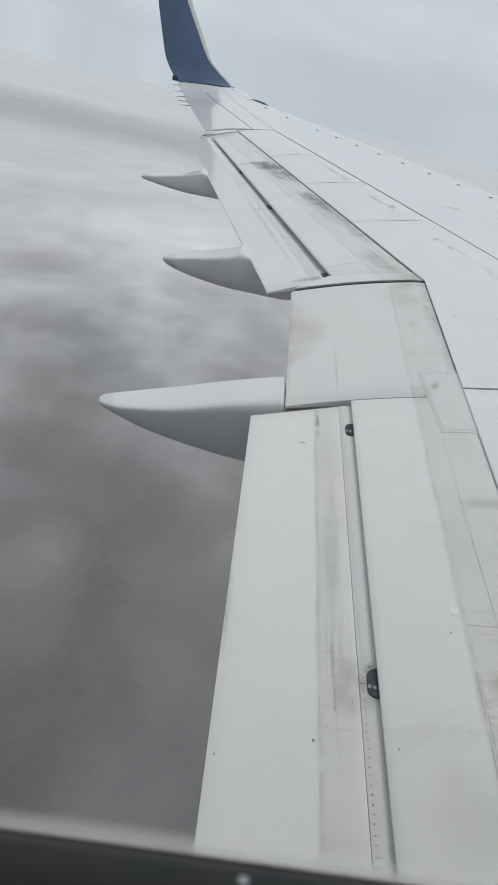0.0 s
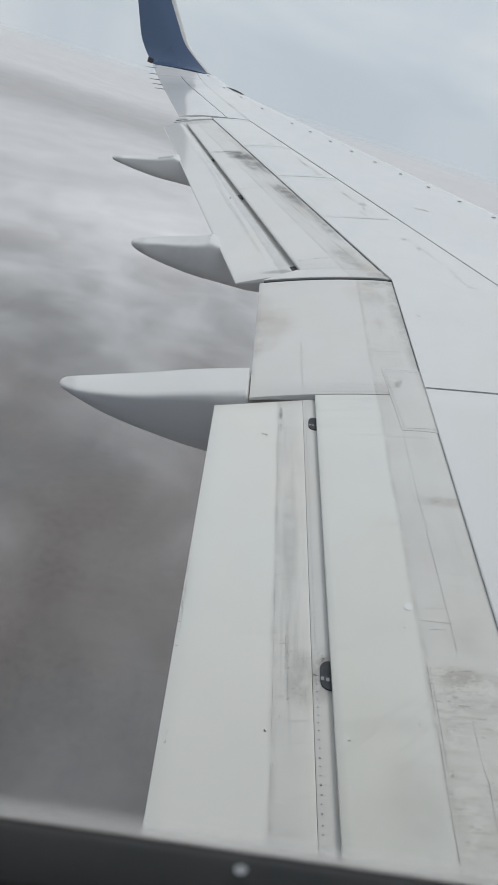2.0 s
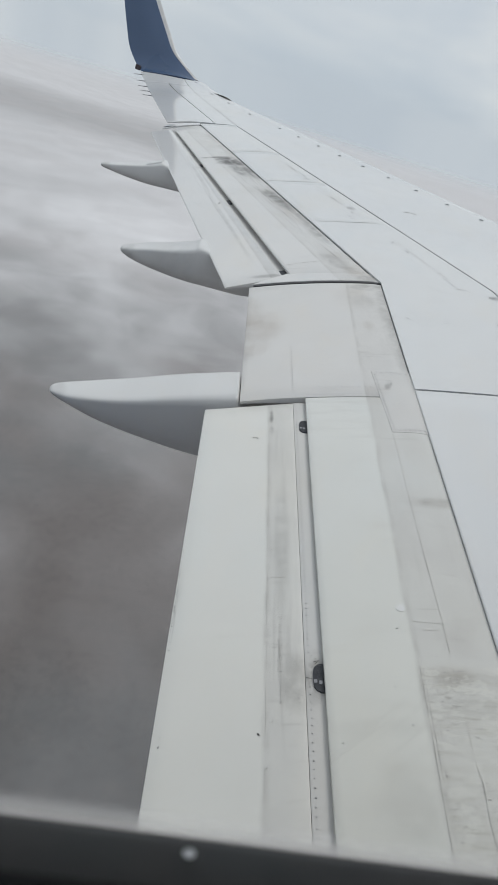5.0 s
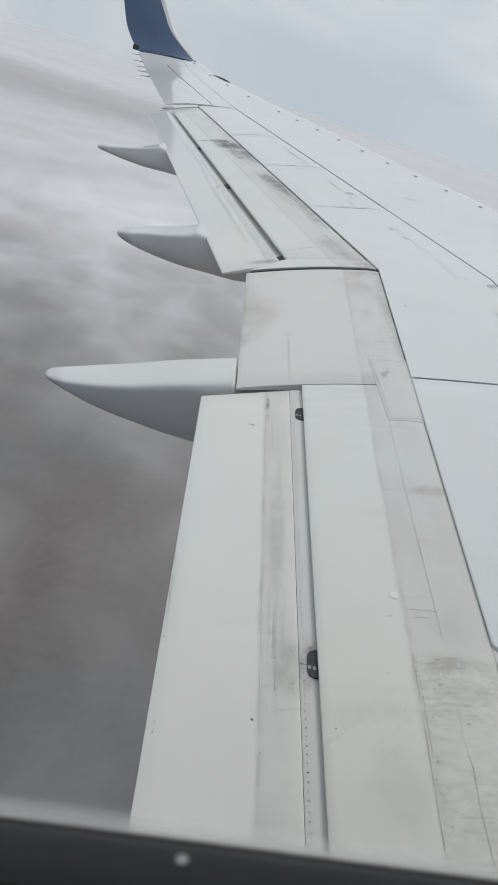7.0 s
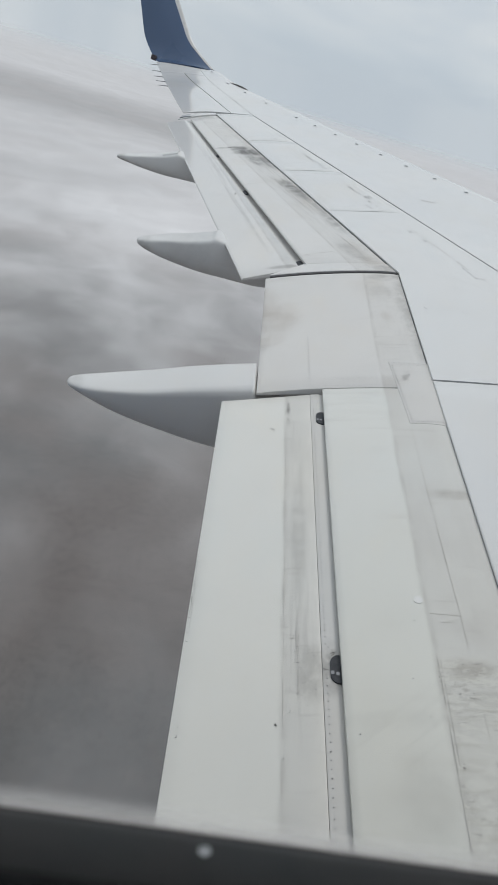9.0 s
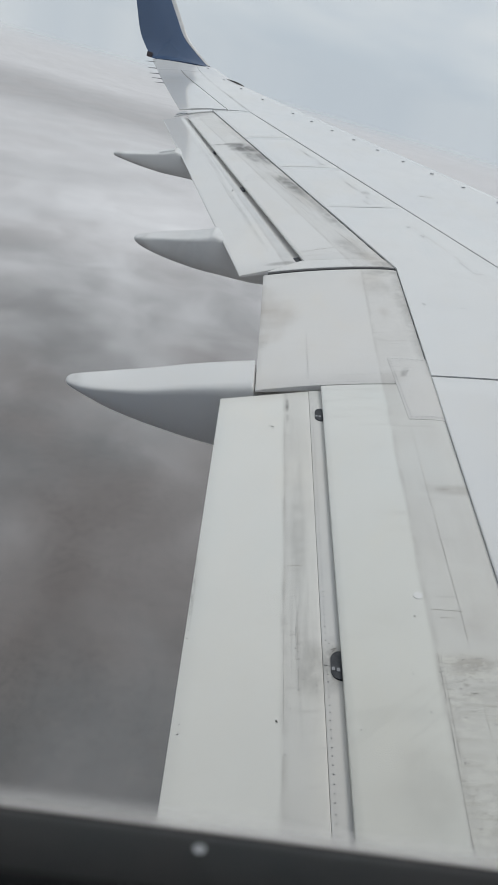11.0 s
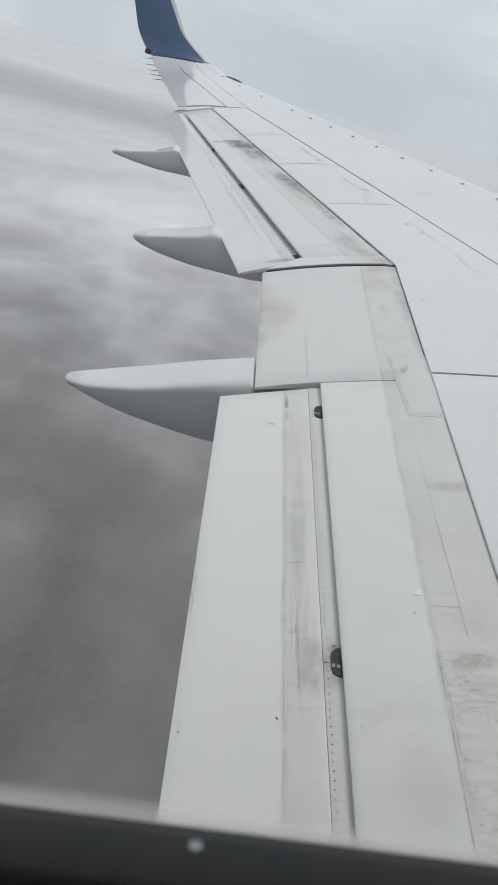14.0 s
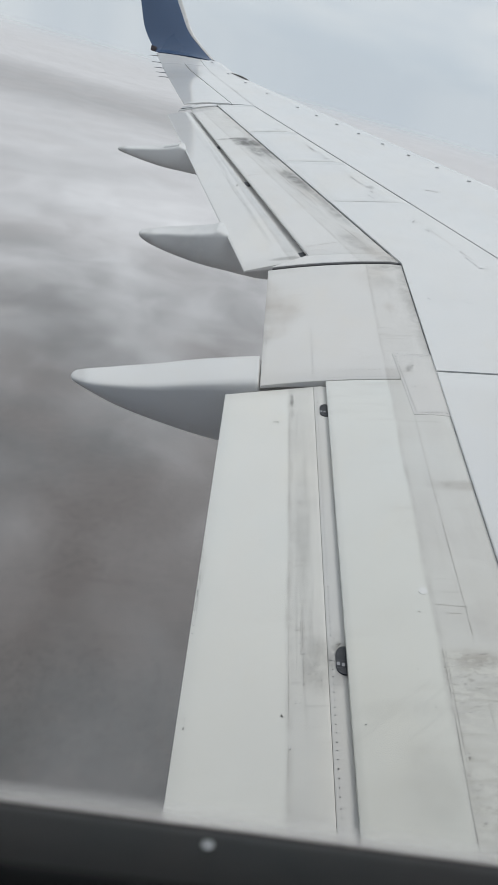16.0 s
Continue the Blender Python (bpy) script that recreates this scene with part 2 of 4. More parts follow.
m_flap_out = paint("outer_flap_paint", (0.77, 0.755, 0.73), 0.25, 0.16, (0.83, 1.3, -0.344, 5.52, (0.62, 0.60, 0.565), 0.5),
                   [(-0.30, 9.22, 0.20, 0.26, -0.36, 1.0), (-0.22, 9.10, 0.26, 0.16, -0.3, 0.9), (-0.16, 8.78, 0.10, 0.34, -0.36, 0.7), (0.0, 8.70, 0.11, 0.36, -0.36, 0.8), (-0.50, 9.37, 0.24, 0.05, 0.1, 0.7), (0.26, 7.80, 0.12, 0.28, -0.36, 0.7), (0.36, 7.55, 0.10, 0.32, -0.34, 0.65), (0.66, 6.7, 0.08, 0.4, -0.34, 0.3), (0.55, 7.1, 0.05, 1.0, -0.34, 0.45), (0.82, 5.95, 0.12, 0.3, -0.5, 0.3), (1.05, 5.6, 0.12, 0.1, 0, 0.4)],
                   washes=[(-0.05, 8.85, 0.14, 0.9, -0.35, 0.30), (0.40, 7.4, 0.14, 0.9, -0.35, 0.26), (0.95, 5.85, 0.16, 0.5, -0.35, 0.22), (-0.5, 10.2, 0.1, 0.8, -0.35, 0.2)],
                   rakes=[(-0.3465, 5.52, 0.86, 1.13, 5.6, 9.6, 0.24), (-0.3465, 5.52, 1.0, 1.16, 7.2, 10.8, 0.34)], coat=0.4)
m_aft_out = paint("outer_aft_flap_paint", (0.77, 0.755, 0.73), 0.25, 0.1, (0.24, 0.40, -0.284, 5.83, (0.57, 0.56, 0.54), 0.6), [(-0.19, 7.1, 0.030, 1.3, -0.284, 0.22), (-0.62, 8.7, 0.03, 0.9, -0.284, 0.2), (-0.30, 7.65, 0.012, 0.05, 0, 0.8), (0.25, 5.75, 0.2, 0.05, 0, 0.4)],
                  rakes=[(-0.284, 5.83, 0.12, 0.20, 5.7, 10.6, 0.30), (-0.284, 5.83, 0.26, 0.42, 5.7, 11.0, 0.12)], coat=1.0)
m_fairing = paint("canoe_paint", (0.75, 0.745, 0.73), 0.3, 0.2, None, [(-1.06, 6.4, 0.10, 0.3, 0, 0.28), (-0.62, 6.4, 0.3, 0.3, 0, 0.12), (-1.02, 3.8, 0.08, 0.3, 0, 0.22), (-1.85, 9.2, 0.1, 0.3, 0, 0.3)], 0.5, 0.4)
# near-black colour that stands in for the shade inside gaps
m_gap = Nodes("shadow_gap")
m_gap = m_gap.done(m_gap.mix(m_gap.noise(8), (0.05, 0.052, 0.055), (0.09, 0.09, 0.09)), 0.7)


def simple(name, a, b, scale=8.0, rough=0.5, metal=0.0, stretch=(1, 1, 1), bump=0.1, coat=0.0, spec=0.5):
    m = Nodes(name)
    m.bsdf.inputs["Specular IOR Level"].default_value = spec
    n = m.noise(scale, stretch, 5, 0.6)
    m.bump(m.noise(scale * 6, stretch, 3), bump, 0.004)
    return m.done(m.mix(m.ramp(n, 0.3, 0.7), a, b), m.ramp(m.noise(scale * 0.5), 0.3, 0.7, rough - 0.07, rough + 0.07), metal, coat)


m_blue = simple("winglet_blue_paint", (0.040, 0.078, 0.155), (0.052, 0.092, 0.175), 1.5, 0.3, 0, (1, 1, 1), 0.02, 0.4)
m_silver = simple("bare_aluminium", (0.55, 0.54, 0.53), (0.66, 0.65, 0.64), 5, 0.5, 0.3)
m_dark = simple("dark_rubber_plate", (0.025, 0.027, 0.032), (0.05, 0.052, 0.058), 30, 0.55)
m_mark = simple("mark_ink", (0.18, 0.18, 0.185), (0.40, 0.40, 0.40), 12, 0.6)
m_joint = simple("joint_sealant", (0.38, 0.36, 0.33), (0.64, 0.62, 0.58), 22, 0.6)
m_ink = simple("chip_primer", (0.05, 0.045, 0.042), (0.10, 0.09, 0.08), 30, 0.6)
m_scuff = simple("scuff_grey", (0.26, 0.25, 0.235), (0.38, 0.37, 0.35), 30, 0.6)
m_white = simple("white_cap", (0.79, 0.78, 0.755), (0.85, 0.84, 0.81), 20, 0.35)
m_rivet = simple("rivet_metal", (0.05, 0.05, 0.05), (0.14, 0.14, 0.138), 40, 0.5, 0.2)
m_tab = simple("grey_tab", (0.26, 0.26, 0.27), (0.36, 0.36, 0.37), 20, 0.5)
m_vane = simple("grey_vane", (0.50, 0.50, 0.51), (0.58, 0.58, 0.59), 20, 0.5)
m_lens = simple("lamp_housing", (0.05, 0.04, 0.045), (0.09, 0.07, 0.07), 20, 0.25)
m_seal = simple("window_seal_rubber", (0.062, 0.053, 0.052), (0.084, 0.071, 0.069), 25, 0.7, spec=0.15)
m_black = simple("trim_ring_black", (0.012, 0.013, 0.013), (0.020, 0.021, 0.021), 25, 0.7, spec=0.15)
m_ring = simple("window_ring_grey", (0.064, 0.073, 0.075), (0.096, 0.092, 0.090), 7, 0.6, spec=0.3)
m_cabin = simple("cabin_panel_plastic", (0.42, 0.42, 0.41), (0.50, 0.50, 0.48), 10, 0.5)
m_carpet = simple("cabin_carpet", (0.03, 0.035, 0.05), (0.06, 0.065, 0.08), 60, 0.9, 0, (1, 1, 1), 0.4)
# made-up dark hull colour, keeps bounced light off the fairings
m_hull = simple("unseen_hull_dark", (0.045, 0.08, 0.15), (0.055, 0.095, 0.17), 2, 0.35)

m_rim = Nodes("milky_hole_rim")
t_rim = m_rim.tree.nodes.new("ShaderNodeBsdfTranslucent")
m_rim.put(t_rim.inputs[0], m_rim.mix(m_rim.noise(300), (0.85, 0.86, 0.87), (0.95, 0.95, 0.95)))
m_rim.put(m_rim.tree.nodes["Material Output"].inputs[0], t_rim.outputs[0])
m_rim = m_rim.mat
m_glass = Nodes("acrylic_pane")
m_glass.bsdf.inputs["Transmission Weight"].default_value = 1.0
m_glass.bsdf.inputs["IOR"].default_value = 1.3
m_glass = m_glass.done((0.985, 0.99, 0.99), 0.0)
# pale fade painted in for the light that the pane's bevel refracts
m_bevel = Nodes("pane_edge_light")
t_clear, t_pale, t_mix = (m_bevel.tree.nodes.new(k) for k in ("ShaderNodeBsdfTransparent", "ShaderNodeBsdfTranslucent", "ShaderNodeMixShader"))
m_bevel.put(t_pale.inputs[0], m_bevel.mix(m_bevel.noise(40), (0.80, 0.76, 0.73), (0.90, 0.86, 0.82)))
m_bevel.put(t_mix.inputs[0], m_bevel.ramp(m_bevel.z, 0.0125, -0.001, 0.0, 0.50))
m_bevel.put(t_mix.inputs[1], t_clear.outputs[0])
m_bevel.put(t_mix.inputs[2], t_pale.outputs[0])
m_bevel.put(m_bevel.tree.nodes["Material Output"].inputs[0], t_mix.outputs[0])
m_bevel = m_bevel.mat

# ---- wing shape ----
RISE = 0.1317  # span-wise rise of the wing
KINK = 5.52    # where the trailing edge begins to sweep


def clamp01(v):
    return 0.0 if v < 0 else 1.0 if v > 1 else v


def flap_line(y):
    return 1.147 - 0.0135 * (KINK - y) if y < KINK else 1.147 - (y - KINK) * 0.3465


def seam_line(y):
    return 2.065 + (KINK - y) * 0.1 if y < KINK else 2.065 - (y - KINK) * 0.402 if y < 11.4 else -0.30 - (y - 11.4) * 0.326


def nose_line(y):
    return 2.87 - 0.523 * (y - 7.79)


def taper(y):
    return 1.0 if y < KINK else max(0.35, 1 - (y - KINK) * 0.095)


def top(x, y):
    """Height of the fixed upper surface."""
    k = taper(y)
    s = (flap_line(y) - x) / k
    if s > 0:
        o = -(0.07 * s + 0.08 * s * s)
    else:
        o = 0.06 * -s - 0.02 * s * s if s > -1.5 else 0.045
    nose = clamp01(1 - (nose_line(y) - x) / 0.30)
    tip = max(0.0, y - 14.0)
    return RISE * y + o * k - 0.09 * nose * nose + 0.055 * tip * tip


def aft(x, y):
    """Height of the extended rear flap segment."""
    k = taper(y)
    s = (flap_line(y) - x) / k
    return RISE * y - (0.114 + 0.21 * (s - 0.675)) * k


def flap_top(x, y):
    """The flap's upper surface, which dips under the spoilers' rear edge."""
    d = clamp01(1 - (flap_line(y) - x) / (0.10 * taper(y)))
    return top(x, y) - 0.007 - 0.008 * d * d


def strip_top(x, y):
    """The strip ahead of the rear flap, which dips under the front segment's lip."""
    d = clamp01((x - 0.425) / 0.05)
    return aft(x, y) - 0.007 * d * d


def aft_slot(x, y):
    """The outer rear flap, which dips into the slot."""
    d = clamp01(1 - (slot_line(y) - x) / 0.12)
    return aft(x, y) - 0.031 * d * d


def slot_line(y):
    return 0.418 - (y - 5.72) * 0.3035


def tail_line(y):
    return -0.10 - (y - 5.61) * 0.266


def part(name, bm, material, parent, label=""):
    bmesh.ops.recalc_face_normals(bm, faces=bm.faces)
    me = bpy.data.meshes.new(name)
    bm.to_mesh(me)
    bm.free()
    me.materials.append(material)
    ob = new(name, me)
    ob.parent = parent
    if label:
        ob["label"] = label
    return ob


def smooth(ob, angle=35):
    me = ob.data
    for p in me.polygons:
        p.use_smooth = True
    me.set_sharp_from_angle(angle=radians(angle))
    return ob


def holder(name, label, category, kind="", m=None):
    ob = new(name)
    ob.matrix_world = ATT if m is None else m
    ob.empty_display_size = 0.2
    return tagged(ob, label, category, "", kind)


def lerp(a, b, t):
    return a + (b - a) * t


def panel(corners, height, thick=(0.01, 0.05), lift=0.0, nu=8, nv=10, edge=0.006, drop=0.004, soft_corner="", radius=0.042):
    """A skin panel. corners in plan: inner aft, inner front, outer front, outer aft. height(x, y) is its upper surface;
    thick: its depth at the aft and the front edge. soft_corner: "a" (inner aft) or "d" (outer aft) is rounded."""
    a, b, c, d = corners
    lu = max(math.dist(a, b), 0.01)
    lv = max(math.dist(a, d), 0.01)
    us = [0, edge / lu] + [i / nu for i in range(1, nu)] + [1 - edge / lu, 1]
    vs = [0, edge / lv] + [i / nv for i in range(1, nv)] + [1 - edge / lv, 1]
    if soft_corner:
        us = sorted(us + [radius * k / 6 / lu for k in range(1, 7)])
        vs = sorted(vs + [(radius * k / 6 / lv if soft_corner == "a" else 1 - radius * k / 6 / lv) for k in range(1, 7)])
    bm = bmesh.new()
    up, low = [], []
    for i, u in enumerate(us):
        ru, rl = [], []
        for j, v in enumerate(vs):
            rim = i in (0, len(us) - 1) or j in (0, len(vs) - 1)
            if soft_corner:
                u, v = us[i], vs[j]
                p, q = 1 - u * lu / radius, 1 - (v if soft_corner == "a" else 1 - v) * lv / radius
                if p > 0 and q > 0:
                    p, q = p * math.sqrt(1 - q * q / 2), q * math.sqrt(1 - p * p / 2)
                    u, v = (1 - p) * radius / lu, (1 - q) * radius / lv
                    v = v if soft_corner == "a" else 1 - v
            x = lerp(lerp(a[0], b[0], u), lerp(d[0], c[0], u), v)
            y = lerp(lerp(a[1], b[1], u), lerp(d[1], c[1], u), v)
            z = height(x, y) + lift
            ru.append(bm.verts.new((x, y, z - (drop if rim else 0))))
            rl.append(bm.verts.new((x, y, z - drop * 1.5 - lerp(thick[0], thick[1], u))))
        up.append(ru)
        low.append(rl)
    n, m = len(us), len(vs)
    for i in range(n - 1):
        for j in range(m - 1):
            bm.faces.new((up[i][j], up[i + 1][j], up[i + 1][j + 1], up[i][j + 1]))
            bm.faces.new((low[i][j], low[i][j + 1], low[i + 1][j + 1], low[i + 1][j]))
    for i in range(n - 1):
        for j in (0, m - 1):
            bm.faces.new((up[i][j], up[i + 1][j], low[i + 1][j], low[i][j]))
    for j in range(m - 1):
        for i in (0, n - 1):
            bm.faces.new((up[i][j], up[i][j + 1], low[i][j + 1], low[i][j]))
    return bm


def loft(rings, closed_ends=True):
    bm = bmesh.new()
    vs = [[bm.verts.new(p) for p in r] for r in rings]
    for a, b in zip(vs, vs[1:]):
        for i in range(len(a)):
            j = (i + 1) % len(a)
            bm.faces.new((a[i], a[j], b[j], b[i]))
    if closed_ends:
        bm.faces.new(vs[0])
        bm.faces.new(vs[-1])
    return bm


wing = holder("aircraft_wing", "white painted airliner wing with flaps slightly lowered and a blue winglet", "aircraft wing")

# main wing box: spar line, over the nose, back along the underside
rings = []
for y in (0.215, 1.5, 3.0, 4.2, KINK, 6.5, 7.5, 8.5, 9.5, 10.5, 11.4, 12.4, 13.4, 14.0, 14.2, 14.4, 14.6, 14.8, 15.0, 15.2):
    xs, xn = seam_line(y) + 0.004, nose_line(y)
    pts = [(lerp(xs, xn, u), y, top(lerp(xs, xn, u), y)) for u in (0, 0.15, 0.3, 0.45, 0.6, 0.7, 0.78, 0.84, 0.89, 0.93, 0.96, 0.985, 1)]
    th = 0.10 * (xn - seam_line(y)) + 0.12
    zn = pts[-1][2]
    pts += [(xn + 0.02, y, zn - 0.03), (xn, y, zn - 0.07), (lerp(xn, xs, 0.15), y, zn - 0.07 - th * 0.35), (lerp(xn, xs, 0.6), y, zn - 0.02 - th), (xs, y, top(xs, y) - th)]
    rings.append(pts)
smooth(part("wing_box", loft(rings), m_skin, wing), 50)

# structure under the gaps, coloured near black to stand in for their shade
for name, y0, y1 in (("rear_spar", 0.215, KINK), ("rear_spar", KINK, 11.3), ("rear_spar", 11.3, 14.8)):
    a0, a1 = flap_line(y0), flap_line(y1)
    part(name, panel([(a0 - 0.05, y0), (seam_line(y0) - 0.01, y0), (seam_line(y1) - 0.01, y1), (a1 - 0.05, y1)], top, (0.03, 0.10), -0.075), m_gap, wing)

# spoilers and fixed panels ahead of the flaps: span limits at the aft and the front edge
SPOILERS = [(0.215, 0.215, 1.825, 1.825), (1.860, 1.860, 3.791, 3.791), (3.806, 3.806, 6.975, 7.08), (6.985, 7.09, 8.345, 8.465), (8.355, 8.475, 9.68, 9.82), (9.69, 9.83, 11.28, 11.40)]
for n, (ya0, yf0, ya1, yf1) in enumerate(SPOILERS):
    spans = [(ya0, yf0, ya1, yf1)]
    if ya0 < KINK < ya1:
        spans = [(ya0, yf0, KINK, KINK), (KINK, KINK, ya1, yf1)]
    for a0, f0, a1, f1 in spans:
        bm = panel([(flap_line(a0), a0), (seam_line(f0) - 0.009, f0), (seam_line(f1) - 0.009, f1), (flap_line(a1), a1)], top, (0.012, 0.05), 0.0, 6, 10,
                   0.005, 0.003 if len(spans) == 1 else 0.0, "da"[n] if n < 2 else "")
        smooth(part("spoiler", bm, m_spoiler, wing))

part("spoiler_gap_plate", panel([(1.09, 1.76), (2.3, 1.76), (2.3, 1.93), (1.09, 1.93)], top, (0.008, 0.008), -0.021, 16, 2), m_spoiler, wing)

# inboard flap, middle fairing panel, rear flap segment
flap_in = smooth(part("inboard_flap", panel([(0.465, 0.215), (1.21, 0.215), (1.21, 3.705), (0.475, 3.705)], flap_top, (0.010, 0.05), 0.0, 24, 16), m_flap_in, wing))
mid = smooth(part("trailing_edge_panel", panel([(0.097, 3.716), (1.22, 3.716), (1.22, KINK - 0.018), (0.097, KINK - 0.018)], flap_top, (0.012, 0.09), 0.0, 28, 10), m_mid, wing))
aft_in = smooth(part("aft_flap", panel([(-0.10, 0.215), (0.4052, 0.215), (0.4052, 3.69), (-0.10, 3.69)], aft, (0.012, 0.07), 0.0, 8, 14, 0.003, 0.0015), m_aft_in, wing))
strip = smooth(part("flap_cove_strip", panel([(0.4068, 0.215), (0.60, 0.215), (0.60, 3.69), (0.4068, 3.69)], strip_top, (0.02, 0.02), 0.0, 24, 14, 0.002, 0.001), m_strip, wing))
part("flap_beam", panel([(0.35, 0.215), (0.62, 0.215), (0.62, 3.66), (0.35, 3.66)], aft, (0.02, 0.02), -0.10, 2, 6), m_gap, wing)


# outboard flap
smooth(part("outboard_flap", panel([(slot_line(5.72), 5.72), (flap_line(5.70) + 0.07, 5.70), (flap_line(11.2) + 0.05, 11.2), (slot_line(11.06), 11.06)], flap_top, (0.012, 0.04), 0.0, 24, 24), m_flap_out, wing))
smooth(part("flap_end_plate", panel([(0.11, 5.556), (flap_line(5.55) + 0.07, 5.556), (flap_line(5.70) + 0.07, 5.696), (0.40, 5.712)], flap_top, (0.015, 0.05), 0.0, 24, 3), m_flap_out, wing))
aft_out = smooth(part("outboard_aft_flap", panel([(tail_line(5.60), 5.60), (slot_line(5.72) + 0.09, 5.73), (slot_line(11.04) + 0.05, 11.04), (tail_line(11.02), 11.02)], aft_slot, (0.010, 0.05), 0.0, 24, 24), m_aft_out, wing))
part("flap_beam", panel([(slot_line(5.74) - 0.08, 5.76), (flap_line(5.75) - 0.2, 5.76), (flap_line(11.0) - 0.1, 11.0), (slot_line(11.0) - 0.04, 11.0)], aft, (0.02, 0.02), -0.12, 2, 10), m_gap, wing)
# near-black wall added in the flap-end gap, in place of its shade
part("flap_end_shade", panel([(0.13, 5.528), (1.14, 5.528), (1.14, 5.555), (0.13, 5.555)], flap_top, (0.06, 0.08), -0.004, 24, 2, 0.003, 0.001), m_gap, wing)

# fixed panel beside the flap's outer end, aileron, outer trailing panel, tip
part("flap_end_plate", panel([(-1.40, 11.14), (-0.85, 11.26), (-0.86, 11.36), (-1.36, 11.34)], top, (0.01, 0.04), -0.006, 4, 2), m_skin, wing)
AIL_H = [(-0.645, 11.41), (-1.79, 14.75)]
smooth(part("aileron", panel([(-1.36, 11.45), AIL_H[0], AIL_H[1], (-2.22, 14.732)], top, (0.01, 0.06), 0.0, 10, 44, 0.004, 0.0005), m_skin, wing))
part("aileron_cove", panel([(-1.1, 11.36), (-0.55, 11.36), (-1.70, 14.78), (-2.0, 14.78)], top, (0.02, 0.03), -0.085, 4, 8), m_gap, wing)
smooth(part("outer_trailing_panel", panel([(-0.625, 11.40), (seam_line(11.41) + 0.0025, 11.41), (seam_line(14.75) + 0.0025, 14.75), (-1.765, 14.75)], top, (0.02, 0.05), 0.0, 6, 44, 0.003, 0.0005), m_skin, wing))
smooth(part("wing_tip_panel", panel([(-2.222, 14.7325), (seam_line(14.76) - 0.004, 14.7507), (seam_line(15.2), 15.2), (-2.43, 15.42)], top, (0.01, 0.10), 0.0, 6, 8, 0.002, 0.0002), m_skin, wing))

# winglet: rear and front edge of each section
SECTIONS = [((-2.43, 15.42, 2.14), (-1.22, 15.16, 2.066)), ((-2.52, 15.55, 2.22), (-1.34, 15.372, 2.113)), ((-2.65, 15.68, 2.40), (-1.60, 15.58, 2.32)),
            ((-2.745, 15.76, 2.60), (-1.85, 15.70, 2.56)), ((-2.82, 15.86, 2.92), (-2.03, 15.83, 2.90)), ((-2.92, 16.0, 3.42), (-2.28, 16.0, 3.42)),
            ((-3.02, 16.15, 4.0), (-2.53, 16.15, 4.0)), ((-3.11, 16.29, 4.5), (-2.80, 16.29, 4.5))]


def spline(pts, t):
    i = min(int(t), len(pts) - 2)
    p = [Vector(pts[max(0, min(len(pts) - 1, i + d))]) for d in (-1, 0, 1, 2)]
    f = t - i
    return 0.5 * (2 * p[1] + (p[2] - p[0]) * f + (2 * p[0] - 5 * p[1] + 4 * p[2] - p[3]) * f * f + (3 * p[1] - p[0] - 3 * p[2] + p[3]) * f ** 3)


FINE = [(spline([q[0] for q in SECTIONS], k / 4), spline([q[1] for q in SECTIONS], k / 4)) for k in range(29)]
inner, lead = [], []
for k, (te, le) in enumerate(FINE):
    nxt = FINE[min(k + 1, 28)][0] - FINE[max(k - 1, 0)][0]
    chord = le - te
    side = chord.cross(nxt).normalized()  # away from the cabin
    if side.y < 0 and k > 4 or side.z > 0.5:
        side.negate()
    depth = 0.085 * chord.length
    profile = [(0, 0), (0.3, -0.25), (0.6, -0.4), (0.85, -0.3), (1.0, 0.0), (1.0, 0.45), (0.7, 0.9), (0.35, 0.7)]
    inner.append([te + chord * u + side * (depth * w) for u, w in profile])
    nose = le + chord.normalized() * 0.085
    lead.append([le - side * (depth * 0.02) + chord.normalized() * 0.004, lerp(le, nose, 0.6) - side * (depth * 0.05), nose + side * (depth * 0.2), lerp(le, nose, 0.6) + side * (depth * 0.5), le + side * (depth * 0.45) + chord.normalized() * 0.004])
winglet = smooth(part("winglet", loft(inner), m_blue, wing, "dark blue painted winglet"), 50)
smooth(part("leading_edge", loft(lead[4:]), m_silver, winglet, "bare metal leading edge"), 60)


def block(center, size, rot=(0, 0, 0), bevel=0.0, seg=2):
    bm = bmesh.new()
    bmesh.ops.create_cube(bm, size=1)
    bmesh.ops.scale(bm, vec=size, verts=bm.verts)
    if bevel:
        bmesh.ops.bevel(bm, geom=bm.edges[:], offset=bevel, segments=seg, affect="EDGES")
    bmesh.ops.transform(bm, matrix=pose(*center, *rot), verts=bm.verts)
    return bm


# canoe fairings under the trailing edge
NOSE_ANGLES = (120, 90, 60, 40, 25, 10, -10, -30, -55, -75, -90, -105, -125, -150, -170, 170, 155, 140)


